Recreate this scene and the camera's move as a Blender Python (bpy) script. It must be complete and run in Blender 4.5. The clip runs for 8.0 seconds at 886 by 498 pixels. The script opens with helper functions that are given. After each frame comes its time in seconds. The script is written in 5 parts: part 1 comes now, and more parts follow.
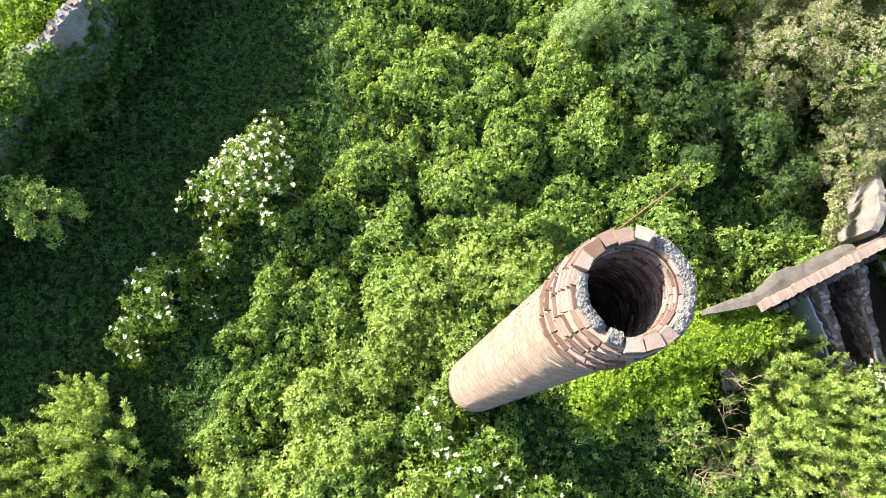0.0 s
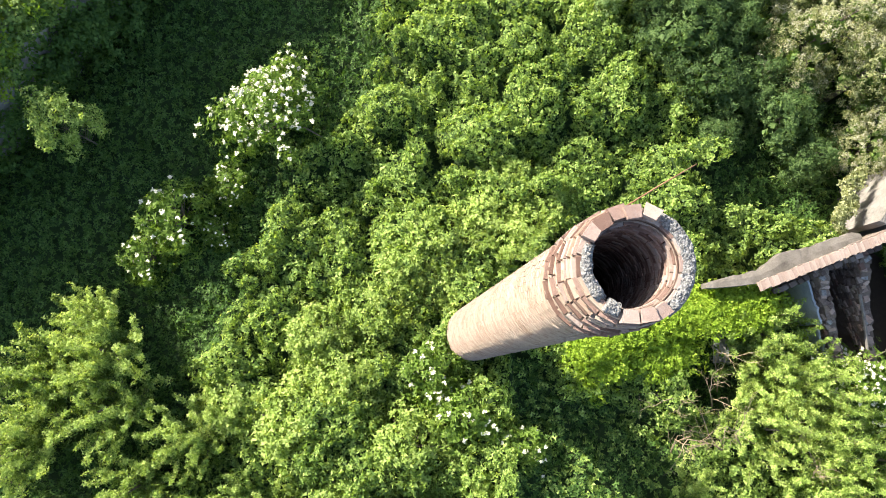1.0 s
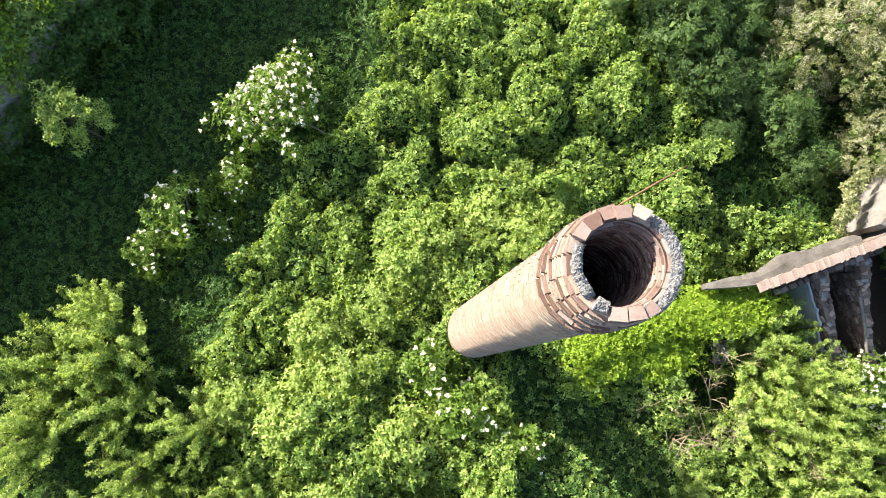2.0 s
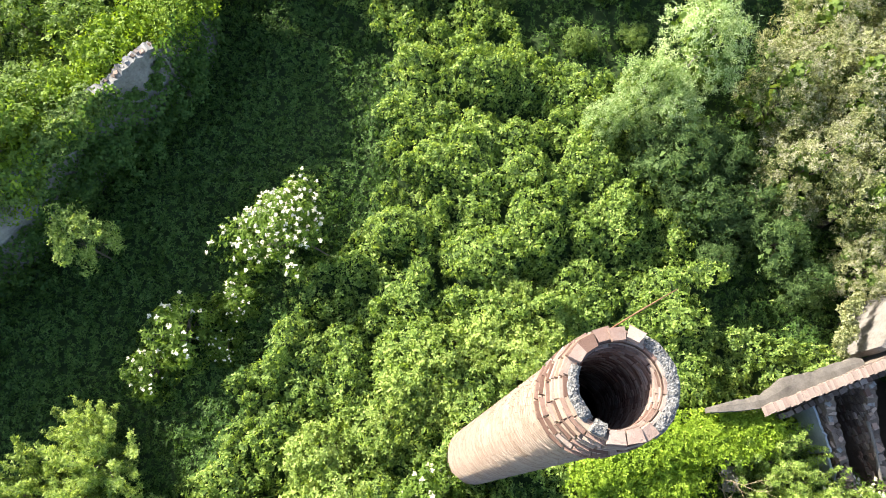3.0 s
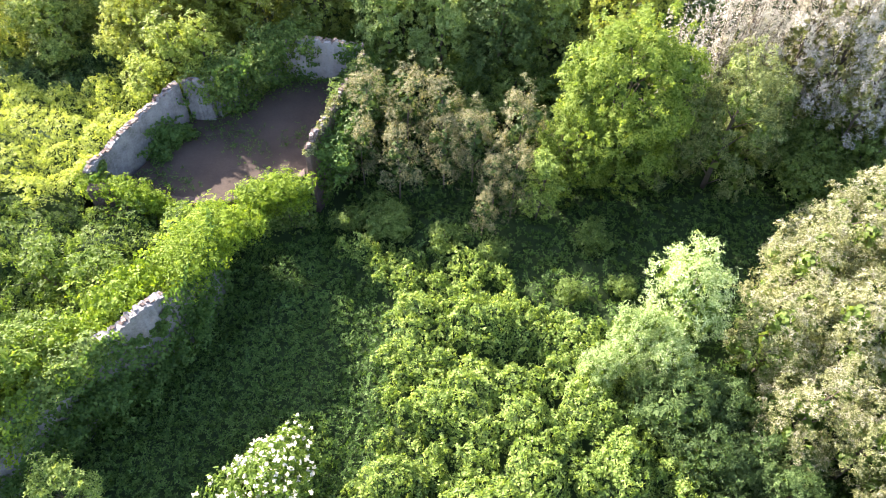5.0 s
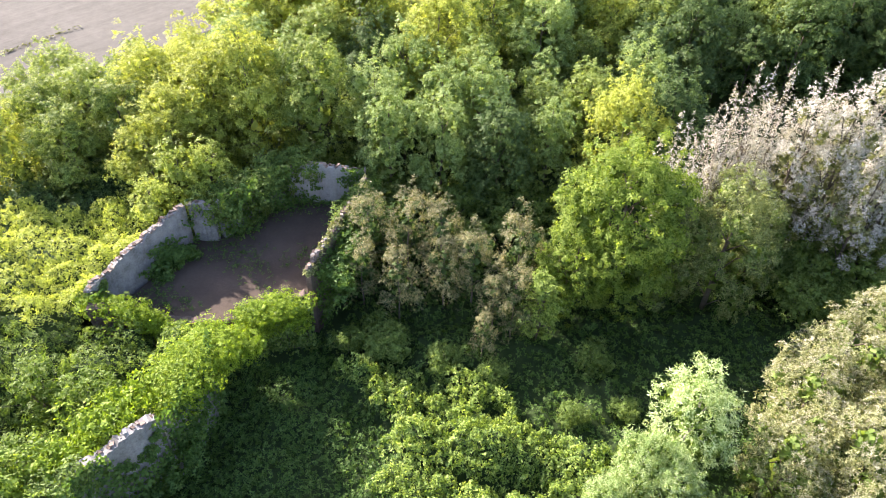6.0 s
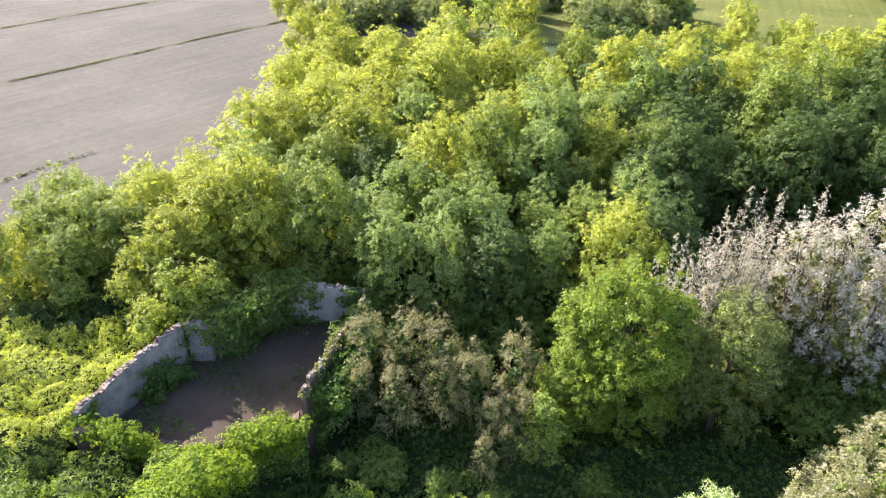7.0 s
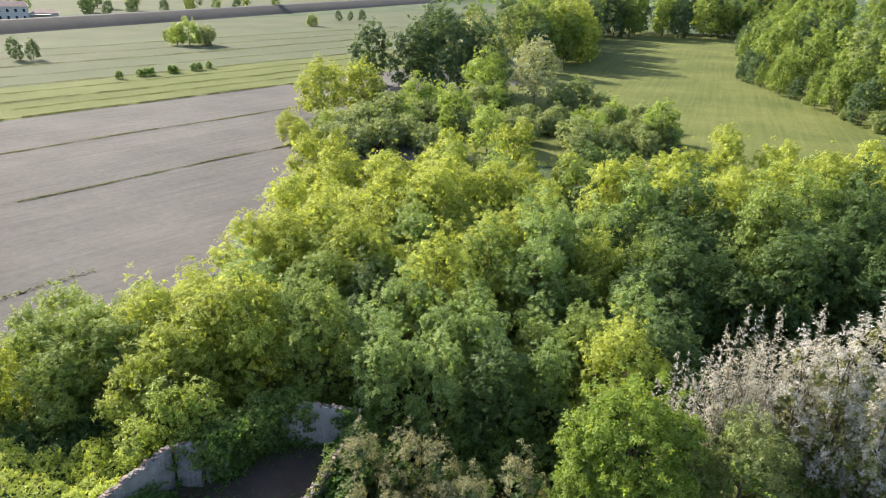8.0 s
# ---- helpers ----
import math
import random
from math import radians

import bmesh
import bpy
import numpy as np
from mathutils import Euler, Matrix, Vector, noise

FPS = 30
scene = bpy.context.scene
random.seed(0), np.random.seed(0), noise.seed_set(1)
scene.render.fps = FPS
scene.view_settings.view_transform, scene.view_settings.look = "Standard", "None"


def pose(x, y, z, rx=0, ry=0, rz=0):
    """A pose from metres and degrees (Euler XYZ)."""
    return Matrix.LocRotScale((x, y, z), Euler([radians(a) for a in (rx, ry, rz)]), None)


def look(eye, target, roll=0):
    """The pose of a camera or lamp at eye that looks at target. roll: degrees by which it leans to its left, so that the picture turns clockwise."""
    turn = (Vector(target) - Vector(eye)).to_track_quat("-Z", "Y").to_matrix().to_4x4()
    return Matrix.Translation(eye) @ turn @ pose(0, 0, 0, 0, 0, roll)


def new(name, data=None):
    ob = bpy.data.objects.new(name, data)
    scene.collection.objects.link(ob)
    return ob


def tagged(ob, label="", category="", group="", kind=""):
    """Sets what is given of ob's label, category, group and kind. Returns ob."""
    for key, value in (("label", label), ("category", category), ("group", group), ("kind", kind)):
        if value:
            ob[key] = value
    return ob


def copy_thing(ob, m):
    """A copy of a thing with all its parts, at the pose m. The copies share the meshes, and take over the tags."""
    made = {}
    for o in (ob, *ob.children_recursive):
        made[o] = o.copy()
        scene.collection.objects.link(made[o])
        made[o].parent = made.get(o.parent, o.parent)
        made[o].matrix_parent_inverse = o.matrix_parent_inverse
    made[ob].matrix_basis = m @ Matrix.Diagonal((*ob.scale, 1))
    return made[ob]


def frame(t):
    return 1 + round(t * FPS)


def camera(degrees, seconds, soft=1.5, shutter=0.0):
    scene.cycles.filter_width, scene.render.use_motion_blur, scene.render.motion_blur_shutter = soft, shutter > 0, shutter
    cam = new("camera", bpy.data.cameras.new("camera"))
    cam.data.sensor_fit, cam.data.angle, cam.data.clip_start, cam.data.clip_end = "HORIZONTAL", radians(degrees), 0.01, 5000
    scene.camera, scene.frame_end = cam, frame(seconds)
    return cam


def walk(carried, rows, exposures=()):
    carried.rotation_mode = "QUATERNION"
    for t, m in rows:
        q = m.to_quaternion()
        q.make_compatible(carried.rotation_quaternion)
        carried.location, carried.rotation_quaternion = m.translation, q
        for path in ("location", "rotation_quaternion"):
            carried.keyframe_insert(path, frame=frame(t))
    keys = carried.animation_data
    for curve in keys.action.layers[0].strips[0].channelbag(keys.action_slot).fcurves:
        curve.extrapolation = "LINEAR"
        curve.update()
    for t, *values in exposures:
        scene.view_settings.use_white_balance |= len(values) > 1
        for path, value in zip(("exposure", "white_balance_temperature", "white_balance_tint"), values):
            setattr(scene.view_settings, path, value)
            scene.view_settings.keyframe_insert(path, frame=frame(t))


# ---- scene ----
cam = camera(65.2, 8.0, 0.9)
PATH = [
    (0, pose(-0.097, -0.021, 27.671, 13.08, -1.13, -6.63)),
    (0.1, pose(-0.121, -0.028, 27.775, 13.07, -1.23, -4.62)),
    (0.2, pose(-0.141, -0.034, 27.862, 13.07, -1.31, -2.94)),
    (0.3, pose(-0.158, -0.039, 27.936, 13.06, -1.38, -1.51)),
    (0.4, pose(-0.169, -0.042, 27.983, 13.06, -1.42, -0.60)),
    (0.5, pose(-0.174, -0.044, 28.006, 13.06, -1.44, -0.15)),
    (0.7, pose(-0.175, -0.009, 28.021, 11.36, -1.50, -0.52)),
    (1, pose(-0.178, 0.050, 28.047, 8.47, -1.59, -1.14)),
    (1.2, pose(-0.155, 0.060, 28.064, 6.70, -1.54, -0.89)),
    (1.4, pose(-0.125, 0.049, 28.107, 5.25, -1.46, -0.76)),
    (1.55, pose(-0.102, 0.041, 28.139, 4.75, -1.40, -0.66)),
    (1.75, pose(-0.072, 0.030, 28.182, 5.95, -1.32, -0.53)),
    (2, pose(-0.034, 0.017, 28.236, 8.25, -1.23, -0.36)),
    (2.3, pose(0.011, 0.001, 28.301, 11.23, -1.11, -0.16)),
    (2.5, pose(0.017, 0.009, 28.344, 13.18, -1.09, -0.26)),
    (3, pose(0.003, -0.021, 28.474, 18.19, -1.16, -0.16)),
    (3.5, pose(0.027, -0.034, 28.596, 23.20, -1.14, -0.23)),
    (4, pose(0.059, -0.052, 28.648, 28.25, -1.09, -0.32)),
    (4.5, pose(0.070, -0.060, 28.700, 33.23, -1.17, -0.23)),
    (6, pose(0.070, -0.060, 28.700, 48.11, -1.38, -0.08)),
    (6.5, pose(0.070, -0.060, 28.700, 53.07, -1.48, -0.09)),
    (7, pose(0.070, -0.060, 28.700, 58.04, -1.57, -0.08)),
    (7.5, pose(0.070, -0.060, 28.700, 62.99, -1.69, -0.10)),
    (8, pose(0.070, -0.060, 28.700, 67.77, -1.66, -0.20)),
]
EXPOSURE = [(0, 1.85, 6500, 10), (3.5, 1.93, 6500, 11), (4.0, 2.46, 6400, 18), (4.5, 2.52, 6400, 23), (6.0, 2.22, 6500, 24), (6.7, 1.96, 6500, 22), (7.5, 1.78, 6450, 20), (8, 1.48, 6400, 16)]
walk(cam, PATH, EXPOSURE)

# ---- world and sun ----
SUN_FROM = Vector((-0.76, 0.65, 0.0)).normalized()
SUN_ELEV = radians(28.5)
world = bpy.data.worlds.new("sky")
scene.world = world
world.use_nodes = True
wn = world.node_tree.nodes
sky = wn.new("ShaderNodeTexSky")
sky.sky_type = "NISHITA"
sky.sun_disc = False
sky.sun_elevation = SUN_ELEV
sky.sun_rotation = math.atan2(SUN_FROM.x, SUN_FROM.y)
sky.dust_density = 2.0
world.node_tree.links.new(sky.outputs[0], wn["Background"].inputs[0])
wn["Background"].inputs[1].default_value = 0.125
sun_data = bpy.data.lights.new("sun", "SUN")
sun_data.energy = 5.0
sun_data.angle = radians(0.6)
sun_data.color = (1.0, 0.93, 0.80)
sun = new("sun", sun_data)
sun_way = Vector((SUN_FROM.x * math.cos(SUN_ELEV), SUN_FROM.y * math.cos(SUN_ELEV), math.sin(SUN_ELEV)))
sun.matrix_world = look(sun_way * 200, (0, 0, 0))


# ---- materials ----
def ramp_mix(nt, fac, stops):
    """A colour ramp driven by fac, from (place, colour) stops."""
    r = nt.nodes.new("ShaderNodeValToRGB")
    els = r.color_ramp.elements
    while len(els) < len(stops):
        els.new(0.5)
    for el, (p, c) in zip(els, stops):
        el.position, el.color = p, (*c, 1)
    nt.links.new(fac, r.inputs[0])
    return r.outputs[0]


def noise_out(nt, scale, detail=4.0, rough=0.6, coord="Object"):
    tc = nt.nodes.new("ShaderNodeTexCoord")
    n = nt.nodes.new("ShaderNodeTexNoise")
    n.inputs["Scale"].default_value, n.inputs["Detail"].default_value, n.inputs["Roughness"].default_value = scale, detail, rough
    nt.links.new(tc.outputs[coord], n.inputs["Vector"])
    return n.outputs["Fac"]


def math_node(nt, op, a, b):
    m = nt.nodes.new("ShaderNodeMath")
    m.operation = op
    for i, v in enumerate((a, b)):
        if isinstance(v, (int, float)):
            m.inputs[i].default_value = v
        else:
            nt.links.new(v, m.inputs[i])
    return m.outputs[0]


def mix_colour(nt, fac, a, b, blend="MIX"):
    m = nt.nodes.new("ShaderNodeMix")
    m.data_type, m.blend_type = "RGBA", blend
    for i, v in ((0, fac), (6, a), (7, b)):
        if isinstance(v, (int, float)):
            m.inputs[i].default_value = v
        elif isinstance(v, tuple):
            m.inputs[i].default_value = (*v, 1)
        else:
            nt.links.new(v, m.inputs[i])
    return m.outputs[2]


def field_material(name, stops, way, rough=1.0):
    """Worked land: fine lines along the furrows over broad stains."""
    m = bpy.data.materials.new(name)
    m.use_nodes = True
    nt = m.node_tree
    bsdf = nt.nodes["Principled BSDF"]
    tc = nt.nodes.new("ShaderNodeTexCoord")
    mp = nt.nodes.new("ShaderNodeMapping")
    mp.vector_type = "TEXTURE"
    mp.inputs["Rotation"].default_value = (0, 0, way)
    mp.inputs["Scale"].default_value = (40.0, 1.2, 1.0)
    nt.links.new(tc.outputs["Object"], mp.inputs["Vector"])
    n = nt.nodes.new("ShaderNodeTexNoise")
    n.inputs["Scale"].default_value, n.inputs["Detail"].default_value, n.inputs["Roughness"].default_value = 1.0, 6.0, 0.7
    nt.links.new(mp.outputs[0], n.inputs["Vector"])
    broad = noise_out(nt, 0.05, 4.0)
    small = noise_out(nt, 1.1, 4.0, 0.75)
    fac = math_node(nt, "ADD", math_node(nt, "MULTIPLY", n.outputs["Fac"], 0.30), math_node(nt, "ADD", math_node(nt, "MULTIPLY", broad, 0.42), math_node(nt, "MULTIPLY", small, 0.28)))
    nt.links.new(ramp_mix(nt, fac, stops), bsdf.inputs["Base Color"])
    bsdf.inputs["Roughness"].default_value = rough
    bsdf.inputs["Specular IOR Level"].default_value = 0.1
    b = nt.nodes.new("ShaderNodeBump")
    b.inputs["Strength"].default_value, b.inputs["Distance"].default_value = 0.5, 0.1
    nt.links.new(small, b.inputs["Height"])
    nt.links.new(b.outputs[0], bsdf.inputs["Normal"])
    return m


def leaf_material(name, dark, mid, light, translucent=0.48, gloss=0.58):
    """Leaves: each one its own tone, thin enough to glow against the sun."""
    m = bpy.data.materials.new(name)
    m.use_nodes = True
    nt = m.node_tree
    bsdf = nt.nodes["Principled BSDF"]
    geo = nt.nodes.new("ShaderNodeNewGeometry")
    info = nt.nodes.new("ShaderNodeObjectInfo")
    big = noise_out(nt, 0.35, 3.0)
    fac = math_node(nt, "ADD", math_node(nt, "MULTIPLY", geo.outputs["Random Per Island"], 0.85), math_node(nt, "MULTIPLY", big, 0.5))
    cluster = noise_out(nt, 2.4, 2.0, 0.5)
    fac = math_node(nt, "ADD", fac, math_node(nt, "MULTIPLY", math_node(nt, "SUBTRACT", cluster, 0.5), 1.0))
    fac = math_node(nt, "ADD", fac, math_node(nt, "MULTIPLY", math_node(nt, "SUBTRACT", info.outputs["Random"], 0.5), 0.3))
    col = ramp_mix(nt, fac, [(0.12, dark), (0.58, mid), (1.0, light)])
    bsdf.inputs["IOR"].default_value = 1.4
    nt.links.new(col, bsdf.inputs["Base Color"])
    bsdf.inputs["Roughness"].default_value = gloss
    bsdf.inputs["Specular IOR Level"].default_value = 0.34
    tr = nt.nodes.new("ShaderNodeBsdfTranslucent")
    warm = mix_colour(nt, 1.0, col, (1.18, 1.12, 0.52), "MULTIPLY")
    nt.links.new(warm, tr.inputs["Color"])
    mx = nt.nodes.new("ShaderNodeMixShader")
    mx.inputs[0].default_value = translucent
    nt.links.new(bsdf.outputs[0], mx.inputs[1])
    nt.links.new(tr.outputs[0], mx.inputs[2])
    nt.links.new(mx.outputs[0], nt.nodes["Material Output"].inputs[0])
    return m


def solid_material(name, stops, scale, fine=None, rough=0.9, bump=0.3, bump_scale=None, per_piece=0.0, coord="Object"):
    """Stone, earth, wood: a ramp over coarse and fine noise, with a bump."""
    m = bpy.data.materials.new(name)
    m.use_nodes = True
    nt = m.node_tree
    bsdf = nt.nodes["Principled BSDF"]
    coarse = noise_out(nt, scale, 5.0, 0.65, coord)
    small = noise_out(nt, fine or scale * 9, 3.0, 0.7, coord)
    fac = math_node(nt, "ADD", math_node(nt, "MULTIPLY", coarse, 0.65), math_node(nt, "MULTIPLY", small, 0.35))
    if per_piece:
        geo = nt.nodes.new("ShaderNodeNewGeometry")
        info = nt.nodes.new("ShaderNodeObjectInfo")
        both = math_node(nt, "FRACT", math_node(nt, "ADD", geo.outputs["Random Per Island"], info.outputs["Random"]), 0)
        fac = math_node(nt, "ADD", math_node(nt, "MULTIPLY", fac, 1 - per_piece * 0.5), math_node(nt, "MULTIPLY", math_node(nt, "SUBTRACT", both, 0.25), per_piece))
    nt.links.new(ramp_mix(nt, fac, stops), bsdf.inputs["Base Color"])
    bsdf.inputs["Roughness"].default_value = rough
    bsdf.inputs["Specular IOR Level"].default_value = 0.25
    b = nt.nodes.new("ShaderNodeBump")
    b.inputs["Strength"].default_value, b.inputs["Distance"].default_value = bump, 0.03
    nt.links.new(noise_out(nt, bump_scale or scale * 12, 4.0, 0.7, coord), b.inputs["Height"])
    nt.links.new(b.outputs[0], bsdf.inputs["Normal"])
    return m


M = dict(
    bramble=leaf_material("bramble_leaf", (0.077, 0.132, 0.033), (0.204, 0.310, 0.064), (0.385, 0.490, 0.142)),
    # creeper green darkened to stand for the shade it grows in
    shade_creeper=leaf_material("shaded_creeper_leaf", (0.036, 0.080, 0.017), (0.075, 0.152, 0.031), (0.128, 0.220, 0.055)),
    ivy=leaf_material("ivy_leaf", (0.080, 0.146, 0.010), (0.190, 0.295, 0.020), (0.285, 0.400, 0.040)),
    shrub=leaf_material("shrub_leaf", (0.058, 0.108, 0.022), (0.132, 0.211, 0.043), (0.209, 0.297, 0.082)),
    locust=leaf_material("locust_leaf", (0.110, 0.172, 0.034), (0.245, 0.345, 0.068), (0.385, 0.475, 0.138)),
    elder=leaf_material("elder_leaf", (0.054, 0.108, 0.011), (0.124, 0.207, 0.027), (0.186, 0.279, 0.050)),
    silver=leaf_material("silver_leaf", (0.114, 0.194, 0.051), (0.245, 0.356, 0.114), (0.499, 0.605, 0.328), 0.45),
    beige=leaf_material("olive_leaf", (0.086, 0.106, 0.034), (0.198, 0.222, 0.086), (0.365, 0.378, 0.205), 0.45),
    pale_tan=leaf_material("pale_tan_leaf", (0.144, 0.174, 0.082), (0.282, 0.314, 0.168), (0.432, 0.45, 0.282), 0.42),
    # yellow-green leaf with sunlight put into a brighter tone
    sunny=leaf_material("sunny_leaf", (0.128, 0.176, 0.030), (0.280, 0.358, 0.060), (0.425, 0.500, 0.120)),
    # grey-green paled so that distance haze sits in the leaf colour
    hazed_willow=leaf_material("hazed_willow_leaf", (0.099, 0.141, 0.053), (0.209, 0.27, 0.105), (0.33, 0.385, 0.187), 0.5),
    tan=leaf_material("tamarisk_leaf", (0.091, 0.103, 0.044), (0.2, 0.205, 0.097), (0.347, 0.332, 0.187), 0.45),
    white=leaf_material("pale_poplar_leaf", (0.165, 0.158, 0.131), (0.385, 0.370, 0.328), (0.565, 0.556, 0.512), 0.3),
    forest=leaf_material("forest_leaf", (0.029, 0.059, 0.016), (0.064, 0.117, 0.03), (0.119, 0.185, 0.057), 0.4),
    acacia=leaf_material("acacia_leaf", (0.148, 0.186, 0.034), (0.288, 0.346, 0.060), (0.450, 0.512, 0.120), 0.5),
    poplar=leaf_material("poplar_leaf", (0.082, 0.142, 0.036), (0.182, 0.268, 0.074), (0.305, 0.405, 0.150), 0.48),
    oak=leaf_material("dark_leaf", (0.039, 0.075, 0.034), (0.084, 0.137, 0.064), (0.137, 0.205, 0.102)),
    petal=solid_material("petal", [(0.3, (0.520, 0.490, 0.320)), (0.7, (0.660, 0.635, 0.480))], 6.0, rough=0.8, bump=0.2),
    bark=solid_material("bark", [(0.3, (0.07, 0.055, 0.04)), (0.7, (0.19, 0.16, 0.12))], 4.0, bump=0.7),
    pale_bark=solid_material("pale_bark", [(0.3, (0.20, 0.18, 0.15)), (0.7, (0.45, 0.41, 0.35))], 4.0, bump=0.5),
    dead_wood=solid_material("dead_wood", [(0.3, (0.165, 0.120, 0.068)), (0.7, (0.345, 0.277, 0.180))], 5.0, bump=0.4),
    brick=solid_material("fired_brick", [(0.15, (0.185, 0.115, 0.082)), (0.4, (0.283, 0.206, 0.155)), (0.6, (0.343, 0.268, 0.211)), (0.9, (0.405, 0.338, 0.277))], 1.1, 42.0, 0.92, 0.5, per_piece=0.28),
    crown_brick=solid_material("weathered_brick", [(0.2, (0.125, 0.075, 0.058)), (0.5, (0.222, 0.148, 0.120)), (0.85, (0.320, 0.262, 0.225))], 5.0, 40.0, 0.92, 0.5, per_piece=0.7),
    mortar=solid_material("lime_mortar", [(0.25, (0.180, 0.132, 0.100)), (0.75, (0.320, 0.258, 0.205))], 7.0, 60.0, 0.95, 0.6),
    cap=solid_material("rough_cement", [(0.34, (0.040, 0.038, 0.038)), (0.46, (0.130, 0.128, 0.125)), (0.56, (0.260, 0.256, 0.250)), (0.68, (0.460, 0.455, 0.440))], 34.0, 90.0, 0.95, 1.0, 60.0),
    soot=solid_material("sooty_brick", [(0.3, (0.05, 0.03, 0.025)), (0.7, (0.15, 0.085, 0.065))], 6.0, 40.0, 0.95, 0.5, per_piece=0.5),
    rust=solid_material("rusty_iron", [(0.3, (0.13, 0.06, 0.035)), (0.7, (0.26, 0.14, 0.08))], 14.0, rough=0.8),
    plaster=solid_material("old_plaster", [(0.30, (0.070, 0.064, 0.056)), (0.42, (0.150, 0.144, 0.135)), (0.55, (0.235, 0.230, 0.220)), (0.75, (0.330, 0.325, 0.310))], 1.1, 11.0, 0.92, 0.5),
    # the old plaster again, with sunlight put into a lighter tone
    lit_plaster=solid_material("sunlit_plaster", [(0.30, (0.170, 0.160, 0.144)), (0.48, (0.300, 0.288, 0.268)), (0.70, (0.400, 0.388, 0.368))], 1.3, 12.0, 0.92, 0.5),
    render=solid_material("weathered_render", [(0.3, (0.085, 0.076, 0.068)), (0.5, (0.160, 0.147, 0.133)), (0.75, (0.235, 0.220, 0.200))], 2.2, 18.0, 0.92, 0.8),
    # plaster tinted blue-grey, the sky's light in shade put into the colour
    skylit_plaster=solid_material("skylight_blue_plaster", [(0.30, (0.230, 0.255, 0.280)), (0.5, (0.340, 0.380, 0.415)), (0.75, (0.440, 0.475, 0.505))], 1.2, 12.0, 0.9, 0.4),
    coping_brick=solid_material("bleached_brick", [(0.2, (0.200, 0.135, 0.105)), (0.5, (0.290, 0.215, 0.172)), (0.85, (0.380, 0.315, 0.265))], 5.0, 40.0, 0.92, 0.5, per_piece=0.3),
    cream=leaf_material("cream_tuft", (0.180, 0.182, 0.105), (0.315, 0.312, 0.200), (0.440, 0.430, 0.310), 0.4),
    wood_green=leaf_material("wood_leaf", (0.085, 0.138, 0.030), (0.185, 0.262, 0.056), (0.300, 0.380, 0.115), 0.48),
    olive_green=leaf_material("olive_green_leaf", (0.070, 0.098, 0.030), (0.160, 0.205, 0.062), (0.275, 0.320, 0.125), 0.45),
    ash=leaf_material("ash_leaf", (0.068, 0.123, 0.018), (0.167, 0.255, 0.037), (0.281, 0.374, 0.079), 0.6),
    rubble=solid_material("rubble_stone", [(0.2, (0.070, 0.050, 0.041)), (0.5, (0.150, 0.114, 0.094)), (0.85, (0.235, 0.194, 0.168))], 3.0, 24.0, 0.95, 0.9, per_piece=0.6),
    concrete=solid_material("grey_concrete", [(0.30, (0.050, 0.043, 0.036)), (0.5, (0.100, 0.089, 0.077)), (0.75, (0.160, 0.145, 0.128))], 1.6, 20.0, 0.92, 0.5),
    # near-black green: the shade under leaves is put into this colour
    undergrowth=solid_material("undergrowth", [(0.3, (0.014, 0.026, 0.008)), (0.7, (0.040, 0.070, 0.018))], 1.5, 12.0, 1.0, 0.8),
    earth=solid_material("bare_earth", [(0.25, (0.040, 0.031, 0.024)), (0.75, (0.090, 0.070, 0.054))], 0.5, 7.0, 0.98, 0.7),
    timber=solid_material("grey_timber", [(0.3, (0.10, 0.09, 0.08)), (0.7, (0.21, 0.19, 0.17))], 5.0, bump=0.5),
    ground=solid_material("wild_ground", [(0.3, (0.020, 0.034, 0.011)), (0.5, (0.035, 0.060, 0.018)), (0.75, (0.075, 0.100, 0.030))], 0.06, 1.2, 1.0, 0.6, 3.0),
    plough=field_material("ploughed_soil", [(0.36, (0.062, 0.060, 0.052)), (0.5, (0.095, 0.092, 0.081)), (0.64, (0.128, 0.124, 0.109))], 0.877),
    strip=field_material("pale_grass", [(0.3, (0.052, 0.067, 0.031)), (0.5, (0.077, 0.089, 0.046)), (0.7, (0.108, 0.114, 0.068))], 0.877),
    fresh=field_material("fresh_grass", [(0.34, (0.060, 0.076, 0.018)), (0.5, (0.092, 0.110, 0.030)), (0.66, (0.128, 0.142, 0.050))], 0.877),
    stubble=field_material("thin_crop", [(0.3, (0.058, 0.073, 0.036)), (0.5, (0.080, 0.095, 0.049)), (0.7, (0.104, 0.116, 0.066))], 0.877),
    meadow=field_material("mown_meadow", [(0.38, (0.060, 0.080, 0.020)), (0.5, (0.096, 0.112, 0.030)), (0.62, (0.136, 0.146, 0.048))], 1.2),
    grass=leaf_material("grass_blade", (0.06, 0.075, 0.02), (0.11, 0.13, 0.035), (0.18, 0.19, 0.07), 0.3),
    # grass greyed and darkened: the near slope's shade is in the colour
    bank=solid_material("shaded_bank_grass", [(0.3, (0.038, 0.039, 0.033)), (0.7, (0.060, 0.060, 0.051))], 0.06, 0.8, 1.0, 0.4, 2.0),
    wall_white=solid_material("white_wall_paint", [(0.3, (0.462, 0.434, 0.392)), (0.7, (0.560, 0.539, 0.504))], 0.5, 6.0, 0.9, 0.2),
    roof_tile=solid_material("clay_tiles", [(0.3, (0.20, 0.14, 0.115)), (0.7, (0.32, 0.24, 0.20))], 1.2, 9.0, 0.9, 0.6),
    glass_dark=solid_material("dark_pane", [(0.3, (0.03, 0.035, 0.04)), (0.7, (0.05, 0.055, 0.06))], 1.0, rough=0.15, bump=0.0),
)


